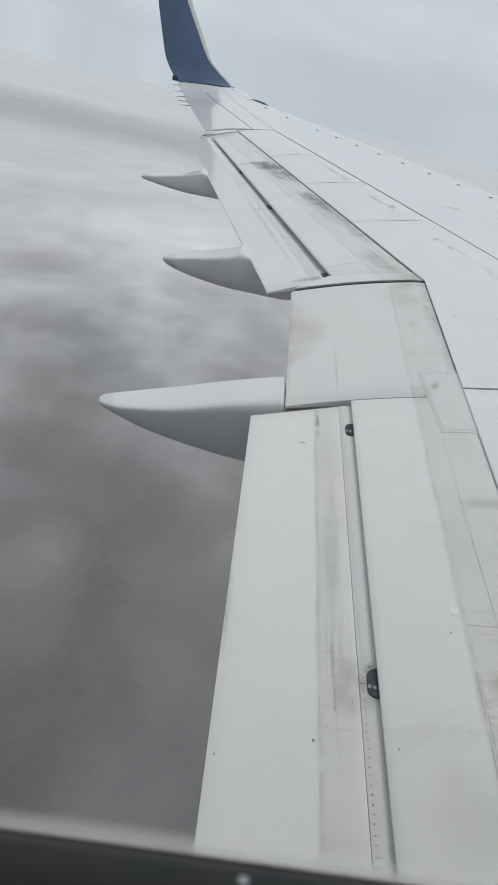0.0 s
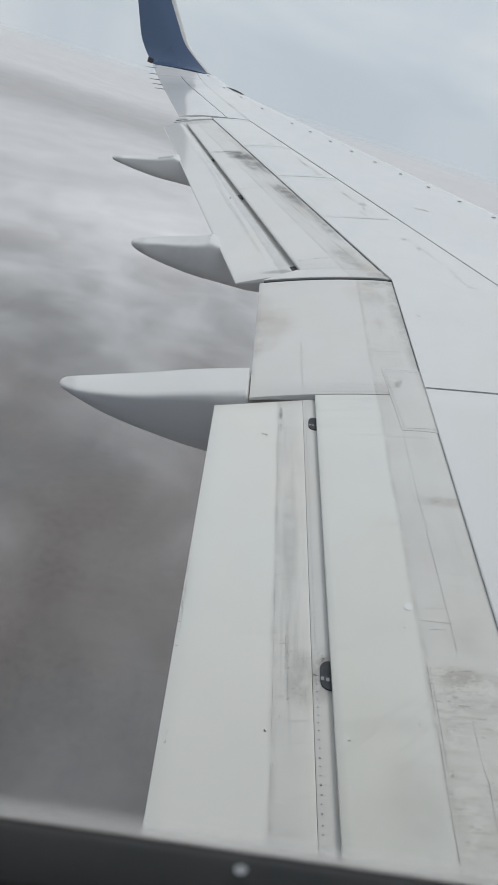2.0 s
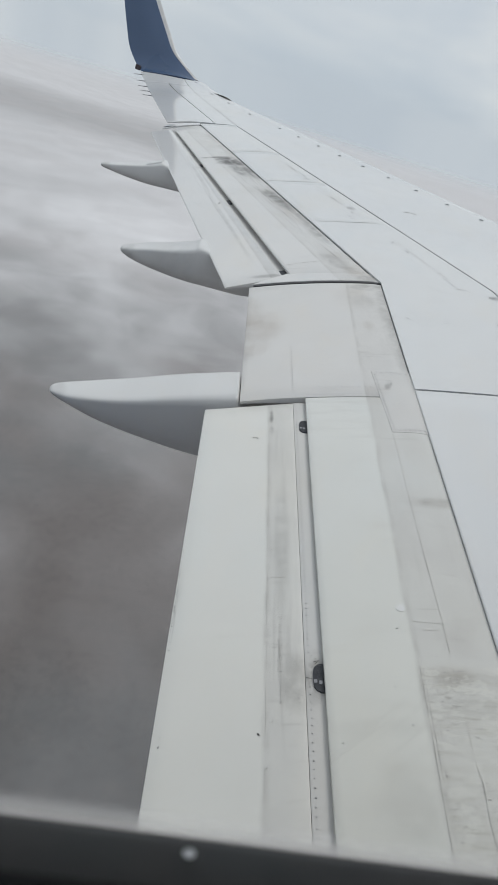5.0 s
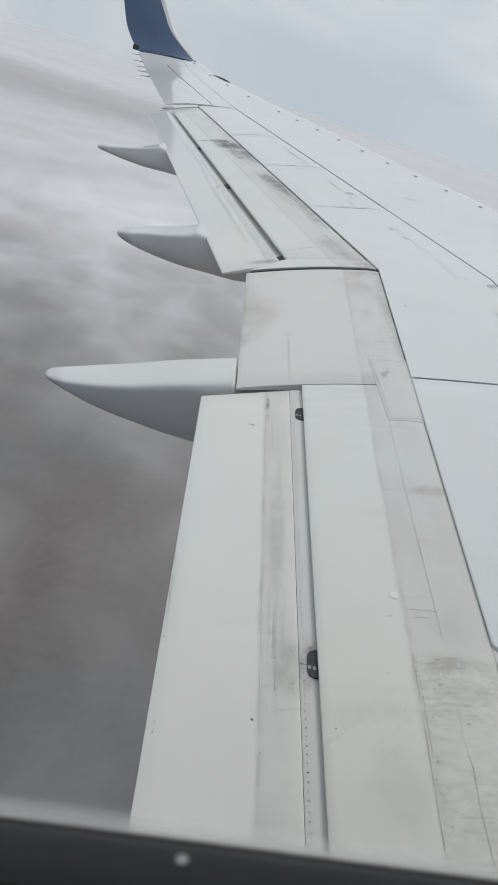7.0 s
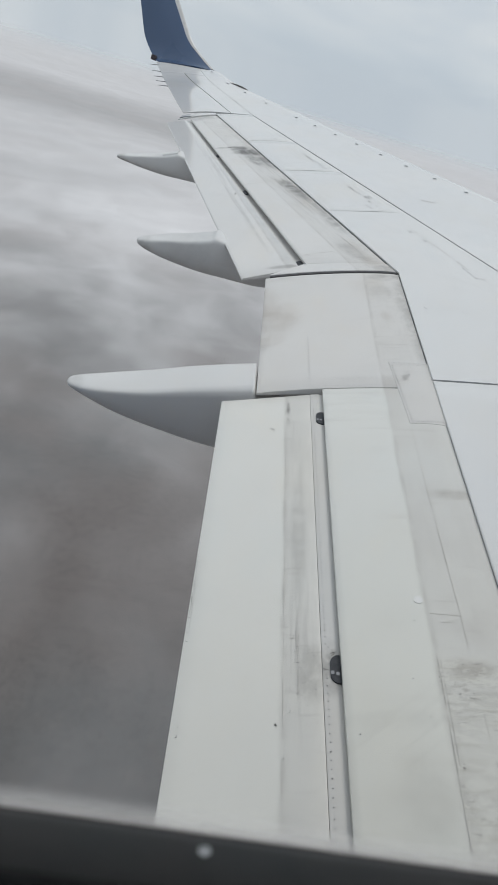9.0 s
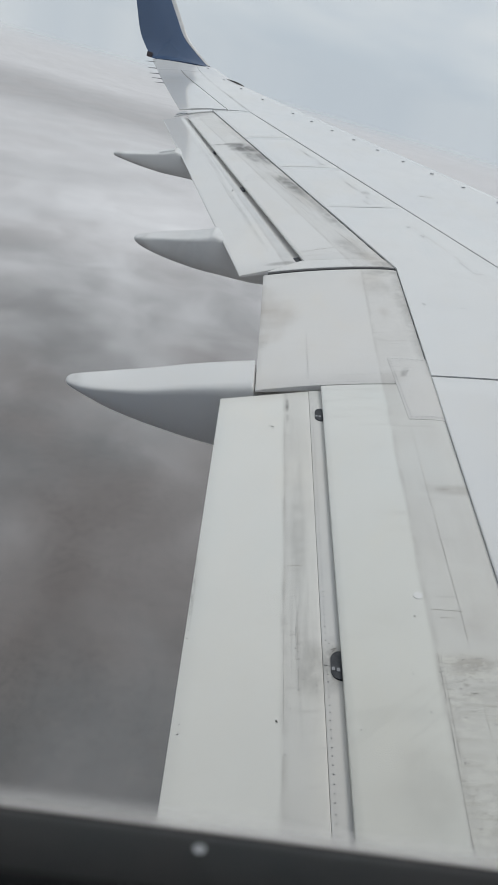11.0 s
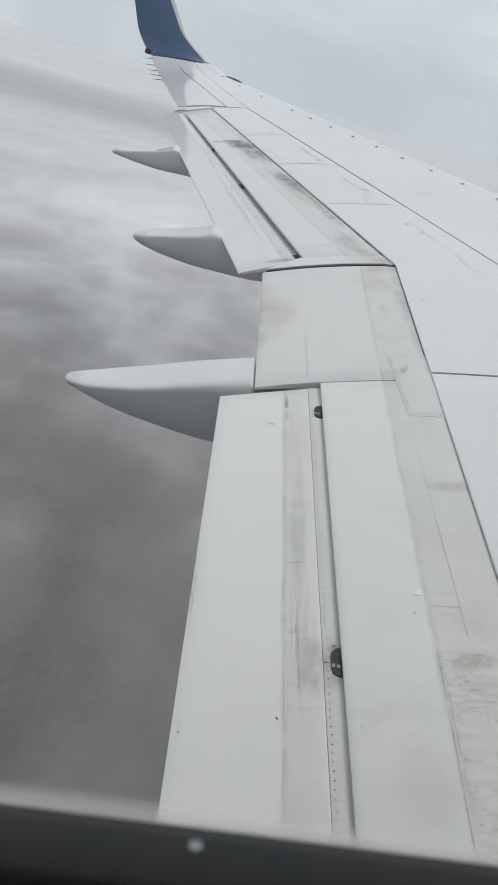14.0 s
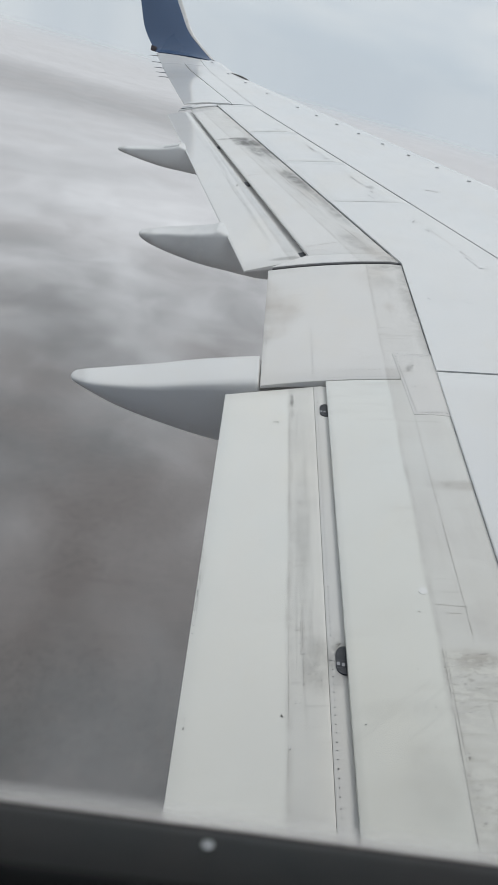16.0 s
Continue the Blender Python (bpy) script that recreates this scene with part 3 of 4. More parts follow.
def canoe(y, half, stations):
    """stations: x, top and bottom height, share of the half width."""
    rings = []
    fine = []
    for k in range(len(stations) - 1):
        p = [stations[max(0, min(len(stations) - 1, k + d))] for d in (-1, 0, 1, 2)]
        for j in range(5):
            f = j / 5
            fine.append([0.5 * (2 * b + (c - a) * f + (2 * a - 5 * b + 4 * c - e) * f * f + (3 * b - a - 3 * c + e) * f ** 3) for a, b, c, e in zip(*p)] if k < 6 else [lerp(b, c, f) for b, c in zip(p[1], p[2])])
    x, zt, zb, w = stations[0]
    mid_z = (zt + zb) / 2
    fine = [(x - 0.010, mid_z + 0.001, mid_z - 0.001, w * 0.1), (x - 0.008, lerp(mid_z, zt, 0.5), lerp(mid_z, zb, 0.5), w * 0.5), (x - 0.004, lerp(mid_z, zt, 0.85), lerp(mid_z, zb, 0.85), w * 0.85)] + fine + [stations[-1]]
    for x, zt, zb, w in fine:
        r = half * w
        zb += 0.07 * r
        h = zt - zb
        ring = []
        blunt = clamp01(1.25 - w / 0.6)
        for i, (a, b) in enumerate(((-0.72, 0.997), (0.0, 1.006), (0.72, 0.997), (0.92, 0.982), (0.985, 0.945), (1.0, 0.87), (0.99, 0.62), (0.93, 0.34), (0.74, 0.12), (0.42, 0.03), (0.0, 0.0),
                     (-0.42, 0.03), (-0.74, 0.12), (-0.93, 0.34), (-0.99, 0.62), (-1.0, 0.87), (-0.985, 0.945), (-0.92, 0.982))):
            th = radians(NOSE_ANGLES[i])
            a, b = lerp(a, math.cos(th), blunt), lerp(b, 0.5 + 0.5 * math.sin(th), blunt)
            ring.append((x, y + a * r, zb + b * h + (0.07 * a * r if b > 0.5 else 0)))
        rings.append(ring)
    return loft(rings)


for y, half, st in (
        (3.92, 0.19, [(-1.063, 0.190, 0.152, 0.20), (-1.04, 0.195, 0.135, 0.34), (-0.95, 0.198, 0.095, 0.55), (-0.78, 0.211, 0.02, 0.74), (-0.55, 0.245, -0.06, 0.88),
                      (-0.3, 0.297, -0.13, 0.96), (0.0, 0.348, -0.19, 1.0), (0.082, 0.360, -0.20, 1.0), (0.10, 0.30, -0.20, 1.0), (0.5, 0.28, -0.22, 0.9), (1.1, 0.22, -0.15, 0.6)]),
        (6.52, 0.18, [(-1.12, 0.542, 0.492, 0.2), (-1.10, 0.55, 0.475, 0.36), (-1.02, 0.563, 0.43, 0.55), (-0.85, 0.585, 0.37, 0.76), (-0.62, 0.611, 0.308, 0.92),
                      (-0.44, 0.643, 0.272, 1.0), (-0.362, 0.663, 0.262, 1.0), (-0.15, 0.60, 0.232, 1.0), (0.0, 0.60, 0.212, 1.0), (0.5, 0.60, 0.20, 0.9), (1.0, 0.62, 0.25, 0.6)]),
        (9.30, 0.16, [(-1.90, 0.955, 0.925, 0.14), (-1.88, 0.968, 0.91, 0.34), (-1.78, 0.978, 0.88, 0.55), (-1.6, 0.993, 0.83, 0.76), (-1.35, 1.022, 0.775, 0.92),
                      (-1.18, 1.056, 0.750, 1.0), (-1.10, 1.070, 0.742, 1.0), (-0.9, 1.0, 0.72, 1.0), (-0.8, 1.0, 0.71, 1.0), (-0.3, 1.0, 0.70, 0.8)])):
    fairing = smooth(part("flap_track_fairing", canoe(y, half, st), m_fairing, wing, "pale grey canoe-shaped fairing"), 75)
    if y > 8:
        x0, x1, z0, z1 = -1.32, -1.12, 1.028, 1.083
        saddle = [[(lerp(x0, x1, f), y + a * half * 0.86, lerp(z0, z1, f) - 0.05 + b * (h + 0.05)) for a, b in ((-1, 0), (-1, 0.7), (-0.94, 0.93), (-0.84, 1), (0.84, 1), (0.94, 0.93), (1, 0.7), (1, 0))] for f, h in ((0, -0.012), (0.05, 0.006), (0.5, 0.003), (1, 0.0))]
        smooth(part("fairing_saddle", loft(saddle), m_fairing, fairing, "grey saddle between fairing and flap"), 40)

# static wicks and tip lamp
for k in range(5):
    y = 13.55 + 0.42 * k
    x = lerp(-1.36, -2.22, (y - 11.44) / 3.28)
    z = top(x, y)
    bm = bmesh.new()
    bmesh.ops.create_cone(bm, cap_ends=True, segments=8, radius1=0.009, radius2=0.004, depth=0.20)
    bmesh.ops.transform(bm, matrix=Matrix.Translation((x - 0.07, y, z - 0.004)) @ Matrix.Rotation(radians(-90), 4, "Y"), verts=bm.verts)
    part("static_wick", bm, m_tab, wing)
part("tip_lamp", block((-2.50, 15.50, 2.195), (0.11, 0.08, 0.09), (0, 12, 12), 0.006), m_lens, wing, "dark tip lamp housing")

# vortex generators behind the nose
for x in (2.53, 2.26, 1.99, 1.72, 1.45, 1.18, 0.91, 0.635, 0.36, -0.14, -0.545, -0.91, -1.285):
    y = 8.195 + (2.26 - x) * 1.82 + 0.3 * max(0.0, 0.1 - x)
    part("vortex_generator", block((x, y, top(x, y) + 0.006), (0.044, 0.009, 0.011), (0, 0, -14), 0.002, 1), m_vane, wing)


def rounded_plate(cx, cy, lx, ly, r, height, lift, thick):
    pts = []
    for sx, sy, a0 in ((1, 1, 0), (-1, 1, 90), (-1, -1, 180), (1, -1, 270)):
        for k in range(6):
            a = radians(a0 + 18 * k)
            pts.append((cx + sx * (lx / 2 - r) + r * math.cos(a), cy + sy * (ly / 2 - r) + r * math.sin(a)))
    return loft([[(x, y, height(x, y) + lift - thick) for x, y in pts], [(x, y, height(x, y) + lift) for x, y in pts]])


for y, s in ((1.81, 1.0), (3.43, 1.0)):
    pl = part("access_plate", rounded_plate(0.466, y, 0.066, 0.118 * s, 0.034, strip_top, 0.006, 0.006), m_dark, strip, "dark oval rubber plate")
    for dx, dy in ((-0.012, -0.016), (0.006, -0.020)):
        part("placard_bar", rounded_plate(0.452 + dx, y + dy, 0.011, 0.014, 0.002, strip_top, 0.0075, 0.002), m_tab, pl)
part("filler_cap", rounded_plate(0.776, 2.105, 0.036, 0.036, 0.0178, flap_top, 0.002, 0.004), m_white, flap_in, "white round cap")


random.seed(3)


def dots(points, height, r, lift):
    bm = bmesh.new()
    for x, y in points:
        x, y = x + random.gauss(0, r * 0.15), y + random.gauss(0, r * 0.5)
        if random.random() < 0.02:
            continue
        z = height(x, y) + lift
        bmesh.ops.create_circle(bm, cap_ends=True, segments=8, radius=r * random.uniform(0.85, 1.1), matrix=Matrix.Translation((x, y, z)) @ Matrix.Diagonal((random.uniform(1.0, 1.3), 1, 1, 1)))
    return bm


row = [(0.4205, y) for y in (0.3 + 0.0295 * k for k in range(113)) if not 1.79 < y < 1.90]
tagged(part("rivet_row", dots(row, strip_top, 0.0026, 0.0008), m_rivet, strip), kind="stuff")
mids = [(0.405, 3.80 + 0.036 * k) for k in range(17)] + [(0.42 + 0.034 * k, 3.735) for k in range(16)] + [(0.49 + 0.034 * k, 3.82) for k in range(12)]
tagged(part("rivet_row", dots(mids, flap_top, 0.0047, 0.0008), m_mark, mid), kind="stuff")
# riveted patch over the joint of the flap and the middle panel
patch = smooth(part("riveted_patch", panel([(0.922, 3.335), (1.138, 3.335), (1.138, 4.022), (0.888, 4.022)], flap_top, (0.002, 0.002), 0.0035, 10, 14, 0.004, 0.0015), m_mid, mid, "riveted metal patch over the panel joint"))
more = [(0.94 + 0.027 * k, 3.355) for k in range(7)] + [(lerp(0.937, 0.905, k / 19), 3.38 + 0.031 * k) for k in range(20)] + [(0.92 + 0.03 * k, 4.0) for k in range(7)] + [(0.96 + 0.05 * k, 3.975) for k in range(3)] + [(0.99, 3.86), (1.03, 3.865), (0.97, 3.62), (1.03, 3.61)]
tagged(part("rivet_row", dots(more, flap_top, 0.0045, 0.0043), m_mark, patch), kind="stuff")


def ribbon(points, width, height, lift=0.0012, worn=0.0, step=0.06):
    """A thin sealant or joint line laid on a surface; worn is the share of it that has gone."""
    bm = bmesh.new()
    dense = []
    for p, q in zip(points, points[1:]):
        n = max(2, int(math.dist(p, q) / step))
        dense += [(lerp(p[0], q[0], i / n), lerp(p[1], q[1], i / n)) for i in range(n)]
    dense.append(points[-1])
    last = None
    for i, p in enumerate(dense):
        a, b = dense[max(i - 1, 0)], dense[min(i + 1, len(dense) - 1)]
        d = Vector((b[0] - a[0], b[1] - a[1])).normalized()
        w = width * (0.72 + 0.28 * math.sin(i * 1.7) + (0.35 * noise.noise(Vector((p[0] * 30, p[1] * 30, 2))) if worn else 0)) / 2
        if worn:
            w *= max(0.12, min(1.2, 0.9 + 2.2 * (noise.noise(Vector((p[0] * 9, p[1] * 9, width * 900))) * 0.9 + 0.42 - worn)))
        pair = [bm.verts.new((p[0] + sgn * d.y * w, p[1] - sgn * d.x * w, height(p[0] + sgn * d.y * w, p[1] - sgn * d.x * w) + lift)) for sgn in (-1, 1)]
        if last:
            bm.faces.new((last[0], last[1], pair[1], pair[0]))
        last = pair
    return bm


# joints and sealant lines on the inboard flap and the middle panel
for pts, w in (([(0.92, 2.8), (0.92, 2.34), (0.922, 2.03), (0.92, 1.90)], 0.0024), ([(0.802, 1.84), (0.798, 1.68), (0.79, 1.43), (0.78, 1.1), (0.77, 0.7)], 0.0032),
               ([(0.88, 1.685), (0.915, 1.68), (0.912, 1.48), (0.918, 1.42), (0.91, 1.31), (0.91, 0.9)], 0.0024), ([(0.81, 2.04), (0.93, 2.03)], 0.0024), ([(0.925, 1.82), (0.955, 1.822)], 0.005),
               ([(0.825, 2.75), (1.02, 2.75)], 0.002), ([(0.925, 3.32), (0.92, 2.8)], 0.0013), ([(0.812, 1.83), (0.808, 1.68), (0.801, 1.43)], 0.0018), ([(0.84, 2.0), (0.9, 1.998)], 0.0022)):
    part("sealant_line", ribbon(pts, w, flap_top, 0.0012, 0.34, 0.02), m_joint, flap_in)
part("sealant_line", ribbon([(0.272, 3.66), (0.270, 2.4), (0.268, 0.4)], 0.0016, aft, 0.0012, 0.52, 0.03), m_joint, aft_in)
part("sealant_line", ribbon([(0.28, 2.31), (0.345, 2.305)], 0.0016, aft, 0.0012, 0.4, 0.01), m_joint, aft_in)
# panel joints across the outboard flap
out_flap = bpy.data.objects["outboard_flap"]
for pts in ([(-0.66, 9.30), (-0.30, 9.40), (-0.16, 9.44)], [(-0.22, 7.86), (0.2, 7.95)], [(0.39, 5.89), (0.80, 5.985)], [(0.80, 5.985), (0.93, 5.72)]):
    part("sealant_line", ribbon(pts, 0.007, flap_top, 0.0012, 0.3, 0.03), m_joint, out_flap)
for y, ly, lx in ((9.15, 0.075, 0.024), (7.71, 0.11, 0.034), (5.80, 0.13, 0.050)):
    x0 = slot_line(y) + 0.006
    plate = [[(x0 - u * lx - 0.3035 * v * ly, y + v * ly) for u, v in ((0, -0.5), (1, -0.6), (1, 0.4), (0, 0.5))]] * 2
    part("slot_bracket", loft([[(px, py, aft(px, py) - 0.012 + dz) for px, py in q] for q, dz in zip(plate, (-0.02, 0.0))]), m_dark, aft_out)

# black strip under the slot's front lip, painted for the lip's shadow
part("slot_lip_shade", panel([(slot_line(5.76) + 0.036, 5.76), (slot_line(5.76) + 0.047, 5.76), (slot_line(11.02) + 0.035, 11.02), (slot_line(11.02) + 0.024, 11.02)], aft_slot, (0.004, 0.004), 0.005, 4, 24, 0.001, 0.0005), m_gap, aft_out)
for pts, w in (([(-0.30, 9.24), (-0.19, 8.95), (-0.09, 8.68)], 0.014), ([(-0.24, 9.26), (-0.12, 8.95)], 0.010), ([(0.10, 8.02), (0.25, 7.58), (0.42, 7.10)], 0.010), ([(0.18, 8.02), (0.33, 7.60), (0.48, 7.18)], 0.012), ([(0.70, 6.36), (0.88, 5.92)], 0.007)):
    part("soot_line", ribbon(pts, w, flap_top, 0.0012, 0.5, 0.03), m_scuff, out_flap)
# dark line across the slot's outer end
part("slot_end_line", ribbon([(-1.375, 11.200), (-1.29, 11.192), (-1.205, 11.180)], 0.035, top, -0.002), m_gap, aft_out)

# dark ribbons under the spoilers' rear edge, painted for the shade of the gap
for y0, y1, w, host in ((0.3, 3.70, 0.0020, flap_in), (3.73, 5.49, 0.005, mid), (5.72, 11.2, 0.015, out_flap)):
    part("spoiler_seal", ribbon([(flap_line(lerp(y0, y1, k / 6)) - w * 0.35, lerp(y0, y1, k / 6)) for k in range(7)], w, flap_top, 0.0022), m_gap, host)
# dark ribbons laid over the hinge gap to deepen its shade
part("hinge_gap_line", ribbon([(seam_line(y) - 0.003, y) for y in (4.0, KINK, 8.0, 10.0, 11.4)], 0.013, top, 0.001), m_gap, wing)
part("hinge_gap_line", ribbon([(seam_line(y) - 0.002, y) for y in (11.4, 12.4, 13.4, 14.6)], 0.008, top, 0.002, 0.35, 0.05), m_mark, wing)
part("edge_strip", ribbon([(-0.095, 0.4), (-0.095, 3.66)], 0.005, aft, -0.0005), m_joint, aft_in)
# dark ribbon down in the spoiler gap, in place of its shade
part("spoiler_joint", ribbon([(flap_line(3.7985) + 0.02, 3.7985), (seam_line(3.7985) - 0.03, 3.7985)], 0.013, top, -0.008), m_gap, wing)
# thin shadow joints between the outer spoilers
for (ya, yf) in ((6.98, 7.085), (8.35, 8.47), (9.685, 9.825)):
    part("spoiler_joint", ribbon([(flap_line(ya) + 0.02, ya), (seam_line(yf) - 0.12, yf)], 0.007, top, 0.002), m_mark, wing)

# small marks: chips and scuffs on the paint
random.seed(7)


def chips(spots, height, lift=0.0012, size=1.0, long=1.0):
    bm = bmesh.new()
    for cx, cy, r, n in spots:
        for _ in range(n):
            x, y, q = random.gauss(cx, r), random.gauss(cy, r), size * random.uniform(0.0012, 0.0022) * random.choice((1, 1, 1.6, 2.4))
            pts = []
            for k in range(6):
                a = k * math.pi / 3 + random.uniform(-0.4, 0.4)
                pts.append((x + long * q * math.cos(a) * random.uniform(0.5, 1.3), y + q * math.sin(a) * random.uniform(0.4, 1.0)))
            bm.faces.new([bm.verts.new((px, py, height(px, py) + lift)) for px, py in pts])
    return bm


tagged(part("paint_chips", chips([(0.201, 3.355, 0.007, 7), (0.195, 3.34, 0.010, 9), (0.208, 3.33, 0.005, 4), (0.196, 3.508, 0.002, 1), (-0.074, 1.606, 0.003, 2), (-0.073, 1.577, 0.003, 2), (0.246, 1.605, 0.003, 3),
                                  (0.142, 2.444, 0.003, 2), (0.283, 2.264, 0.001, 1), (0.317, 2.204, 0.001, 1), (0.309, 2.142, 0.003, 2), (0.292, 1.656, 0.003, 2), (0.271, 1.49, 0.002, 2)], aft, 0.0012, 0.8), m_ink, aft_in), kind="stuff")
tagged(part("paint_chips", chips([(random.uniform(0.275, 0.40), random.gauss(1.86, 0.14), 0.012, 1) for k in range(60)] + [(random.gauss(0.321, 0.004), random.uniform(1.70, 2.10), 0.002, 1) for k in range(70)]
                                 + [(random.uniform(0.273, 0.29), random.uniform(1.3, 3.6), 0.003, 1) for k in range(34)], aft, 0.0012, 0.6), m_scuff, aft_in), kind="stuff")
tagged(part("edge_wear", chips([(-0.0925, random.gauss(2.13, 0.07), 0.0025, 3) for k in range(26)] + [(-0.094, random.uniform(2.3, 3.6), 0.002, 1) for k in range(16)], aft, 0.0012, 0.6), m_scuff, aft_in), kind="stuff")
tagged(part("paint_chips", chips([(0.752, 3.239, 0.001, 1), (0.753, 2.827, 0.001, 1), (0.75, 2.418, 0.001, 1), (0.748, 2.005, 0.002, 2), (0.814, 2.053, 0.002, 1), (0.744, 1.608, 0.003, 3), (0.512, 1.562, 0.010, 1), (0.706, 1.76, 0.006, 2),
                                  (0.662, 1.766, 0.004, 2), (0.804, 1.76, 0.004, 6)], flap_top, 0.0012, 0.72), m_ink, flap_in), kind="stuff")
tagged(part("paint_chips", chips([(random.uniform(0.815, 0.96), random.choice((1.80, 1.78, 1.74, 1.68, 1.60)) + random.gauss(0, 0.012), 0.010, 2) for k in range(60)] + [(random.gauss(0.81, 0.008), random.uniform(1.2, 1.6), 0.003, 1) for k in range(36)]
                                 + [(random.gauss(0.93, 0.012), random.uniform(1.2, 1.6), 0.006, 1) for k in range(30)], flap_top, 0.0012, 0.55, 2.4), m_joint, flap_in), kind="stuff")
for pts, w in (([(0.321, 2.085), (0.3195, 1.98), (0.3185, 1.88), (0.322, 1.80), (0.32, 1.715)], 0.0022), ([(0.313, 1.99), (0.314, 1.82)], 0.003), ([(0.335, 1.861), (0.352, 1.860)], 0.0026), ([(0.29, 1.952), (0.31, 1.953)], 0.0022)):
    part("scuff_line", ribbon(pts, w, aft, 0.0014, 0.52, 0.008), m_joint, aft_in)
for pts, w in (([(0.408, 1.815), (0.43, 1.808)], 0.0018), ([(0.436, 1.878), (0.458, 1.886)], 0.003), ([(0.44, 1.868), (0.452, 1.881)], 0.003), ([(0.428, 1.83), (0.434, 1.85)], 0.003)):
    part("scuff_line", ribbon(pts, w, strip_top, 0.0016, 0.3, 0.006), m_ink, strip)
tagged(part("paint_chips", chips([(0.45, 3.62, 0.012, 5), (0.44, 3.52, 0.01, 3), (0.425, 2.0, 0.006, 2), (0.425, 1.70, 0.006, 3), (0.44, 2.9, 0.01, 3), (0.45, 2.6, 0.01, 2), (0.435, 1.90, 0.008, 3)], strip_top, 0.0024, 0.5), m_ink, strip), kind="stuff")
tagged(part("paint_chips", chips([(1.02, 5.44, 0.035, 10), (0.9, 5.1, 0.02, 2), (0.45, 3.73, 0.02, 3)], flap_top), m_scuff, mid), kind="stuff")

# markings beside the spoiler hinges
spoilers = [o for o in wing.children if o.name.startswith("spoiler")]


def on_spoiler(x, y):
    best = spoilers[-1]
    for o, (a0, f0, a1, f1) in zip(spoilers, [SPOILERS[0], SPOILERS[1], (3.806, 3.806, KINK, KINK), (KINK, KINK, 6.975, 7.08), *SPOILERS[3:]]):
        if a0 <= y < f1:
            best = o
            break
    return best


for pts, w in (([(0.476, 9.058), (0.534, 8.926)], 0.013), ([(0.42, 9.227), (0.519, 8.97), (0.615, 8.781), (0.672, 8.535)], 0.005), ([(0.62, 8.58), (0.70, 8.578)], 0.010), ([(0.896, 7.865), (0.93, 7.82)], 0.014),
               ([(0.93, 7.82), (0.968, 7.68), (1.016, 7.618)], 0.010), ([(1.075, 7.40), (1.107, 7.27)], 0.009), ([(1.039, 7.252), (1.092, 7.12)], 0.009), ([(1.355, 6.55), (1.417, 6.505)], 0.010), ([(1.37, 6.49), (1.40, 6.56)], 0.007),
               ([(1.463, 6.325), (1.52, 6.275)], 0.010), ([(1.475, 6.26), (1.505, 6.34)], 0.007), ([(1.668, 5.821), (1.74, 5.83)], 0.011), ([(1.74, 5.83), (1.886, 5.841)], 0.004), ([(1.693, 5.712), (1.748, 5.542)], 0.005),
               ([(1.75, 5.50), (1.83, 5.49)], 0.006), ([(1.90, 4.84), (1.93, 4.82)], 0.007), ([(1.24, 4.85), (1.26, 4.82)], 0.006), ([(1.50, 4.80), (1.56, 4.79)], 0.003), ([(0.14, 9.75), (0.05, 9.95)], 0.006)):
    part("hinge_mark", ribbon(pts, w * 1.05, top, 0.002, 0.40, 0.02), m_mark, on_spoiler(*pts[0]))
for pts, w in (([(-0.749, 12.527), (-0.66, 12.50), (-0.593, 12.484)], 0.020), ([(-0.49, 12.02), (-0.47, 11.90)], 0.014), ([(-0.50, 11.83), (-0.44, 11.77)], 0.012), ([(1.66, 7.635), (1.737, 7.619), (1.80, 7.585)], 0.012)):
    part("smear_mark", ribbon(pts, w, top, 0.002, 0.45, 0.02), m_joint, wing)
for y0, y1 in ((5.60, 6.90), (7.15, 8.35), (8.55, 9.70)):
    pts = [(seam_line(lerp(y0, y1, k / 5)) - lerp(0.27, 0.21, k / 5) * taper(y0), lerp(y0, y1, k / 5)) for k in range(6)]
    part("fastener_line", ribbon(pts, 0.004, top, 0.002, 0.62, 0.02), m_joint, on_spoiler(*pts[0]))


def ring_mark(cx, cy, r, w):
    bm = bmesh.new()
    for k in range(24):
        q = [(cx + rr * math.cos(radians(15 * (k + d))), cy + rr * math.sin(radians(15 * (k + d)))) for rr, d in ((r, 0), (r + w, 0), (r + w, 1), (r, 1))]
        bm.faces.new([bm.verts.new((x, y, top(x, y) + 0.003)) for x, y in q])
    return bm


for x, y, r in ((1.083, 7.528, 0.036), (2.02, 5.37, 0.028)):
    part("ring_mark", ring_mark(x, y, r, 0.006), m_mark, on_spoiler(x, y))
    part("ring_mark", ring_mark(x, y, r * 0.3, 0.006), m_mark, on_spoiler(x, y))
# raised dark bar at the front edge's outer end, in place of the slat's dark gap
edge_pts = [(-0.89, 14.40), (-0.82, 14.31), (-0.74, 14.20), (-0.66, 14.07), (-0.59, 13.96), (-0.54, 13.88)]
lip = [[(x + dx, y, top(x, y) - 0.01 + dz * h) for dx, dz in ((0, 0), (0.03, 0), (0.03, 1), (0, 1))] for (x, y), h in zip(edge_pts, (0.008, 0.018, 0.026, 0.028, 0.022, 0.010))]
part("slat_gap_bar", loft(lip), m_ink, wing, "dark bar in place of the gap at the end of the slat")

# ---- cabin side with the window ----
SILL = ATT @ Matrix.Translation((0.03, 0, 1.7105)) @ pose(0, 0, 0, 0, 3.2, 0)  # frame of the window: x along the sill, z up from the seal's edge


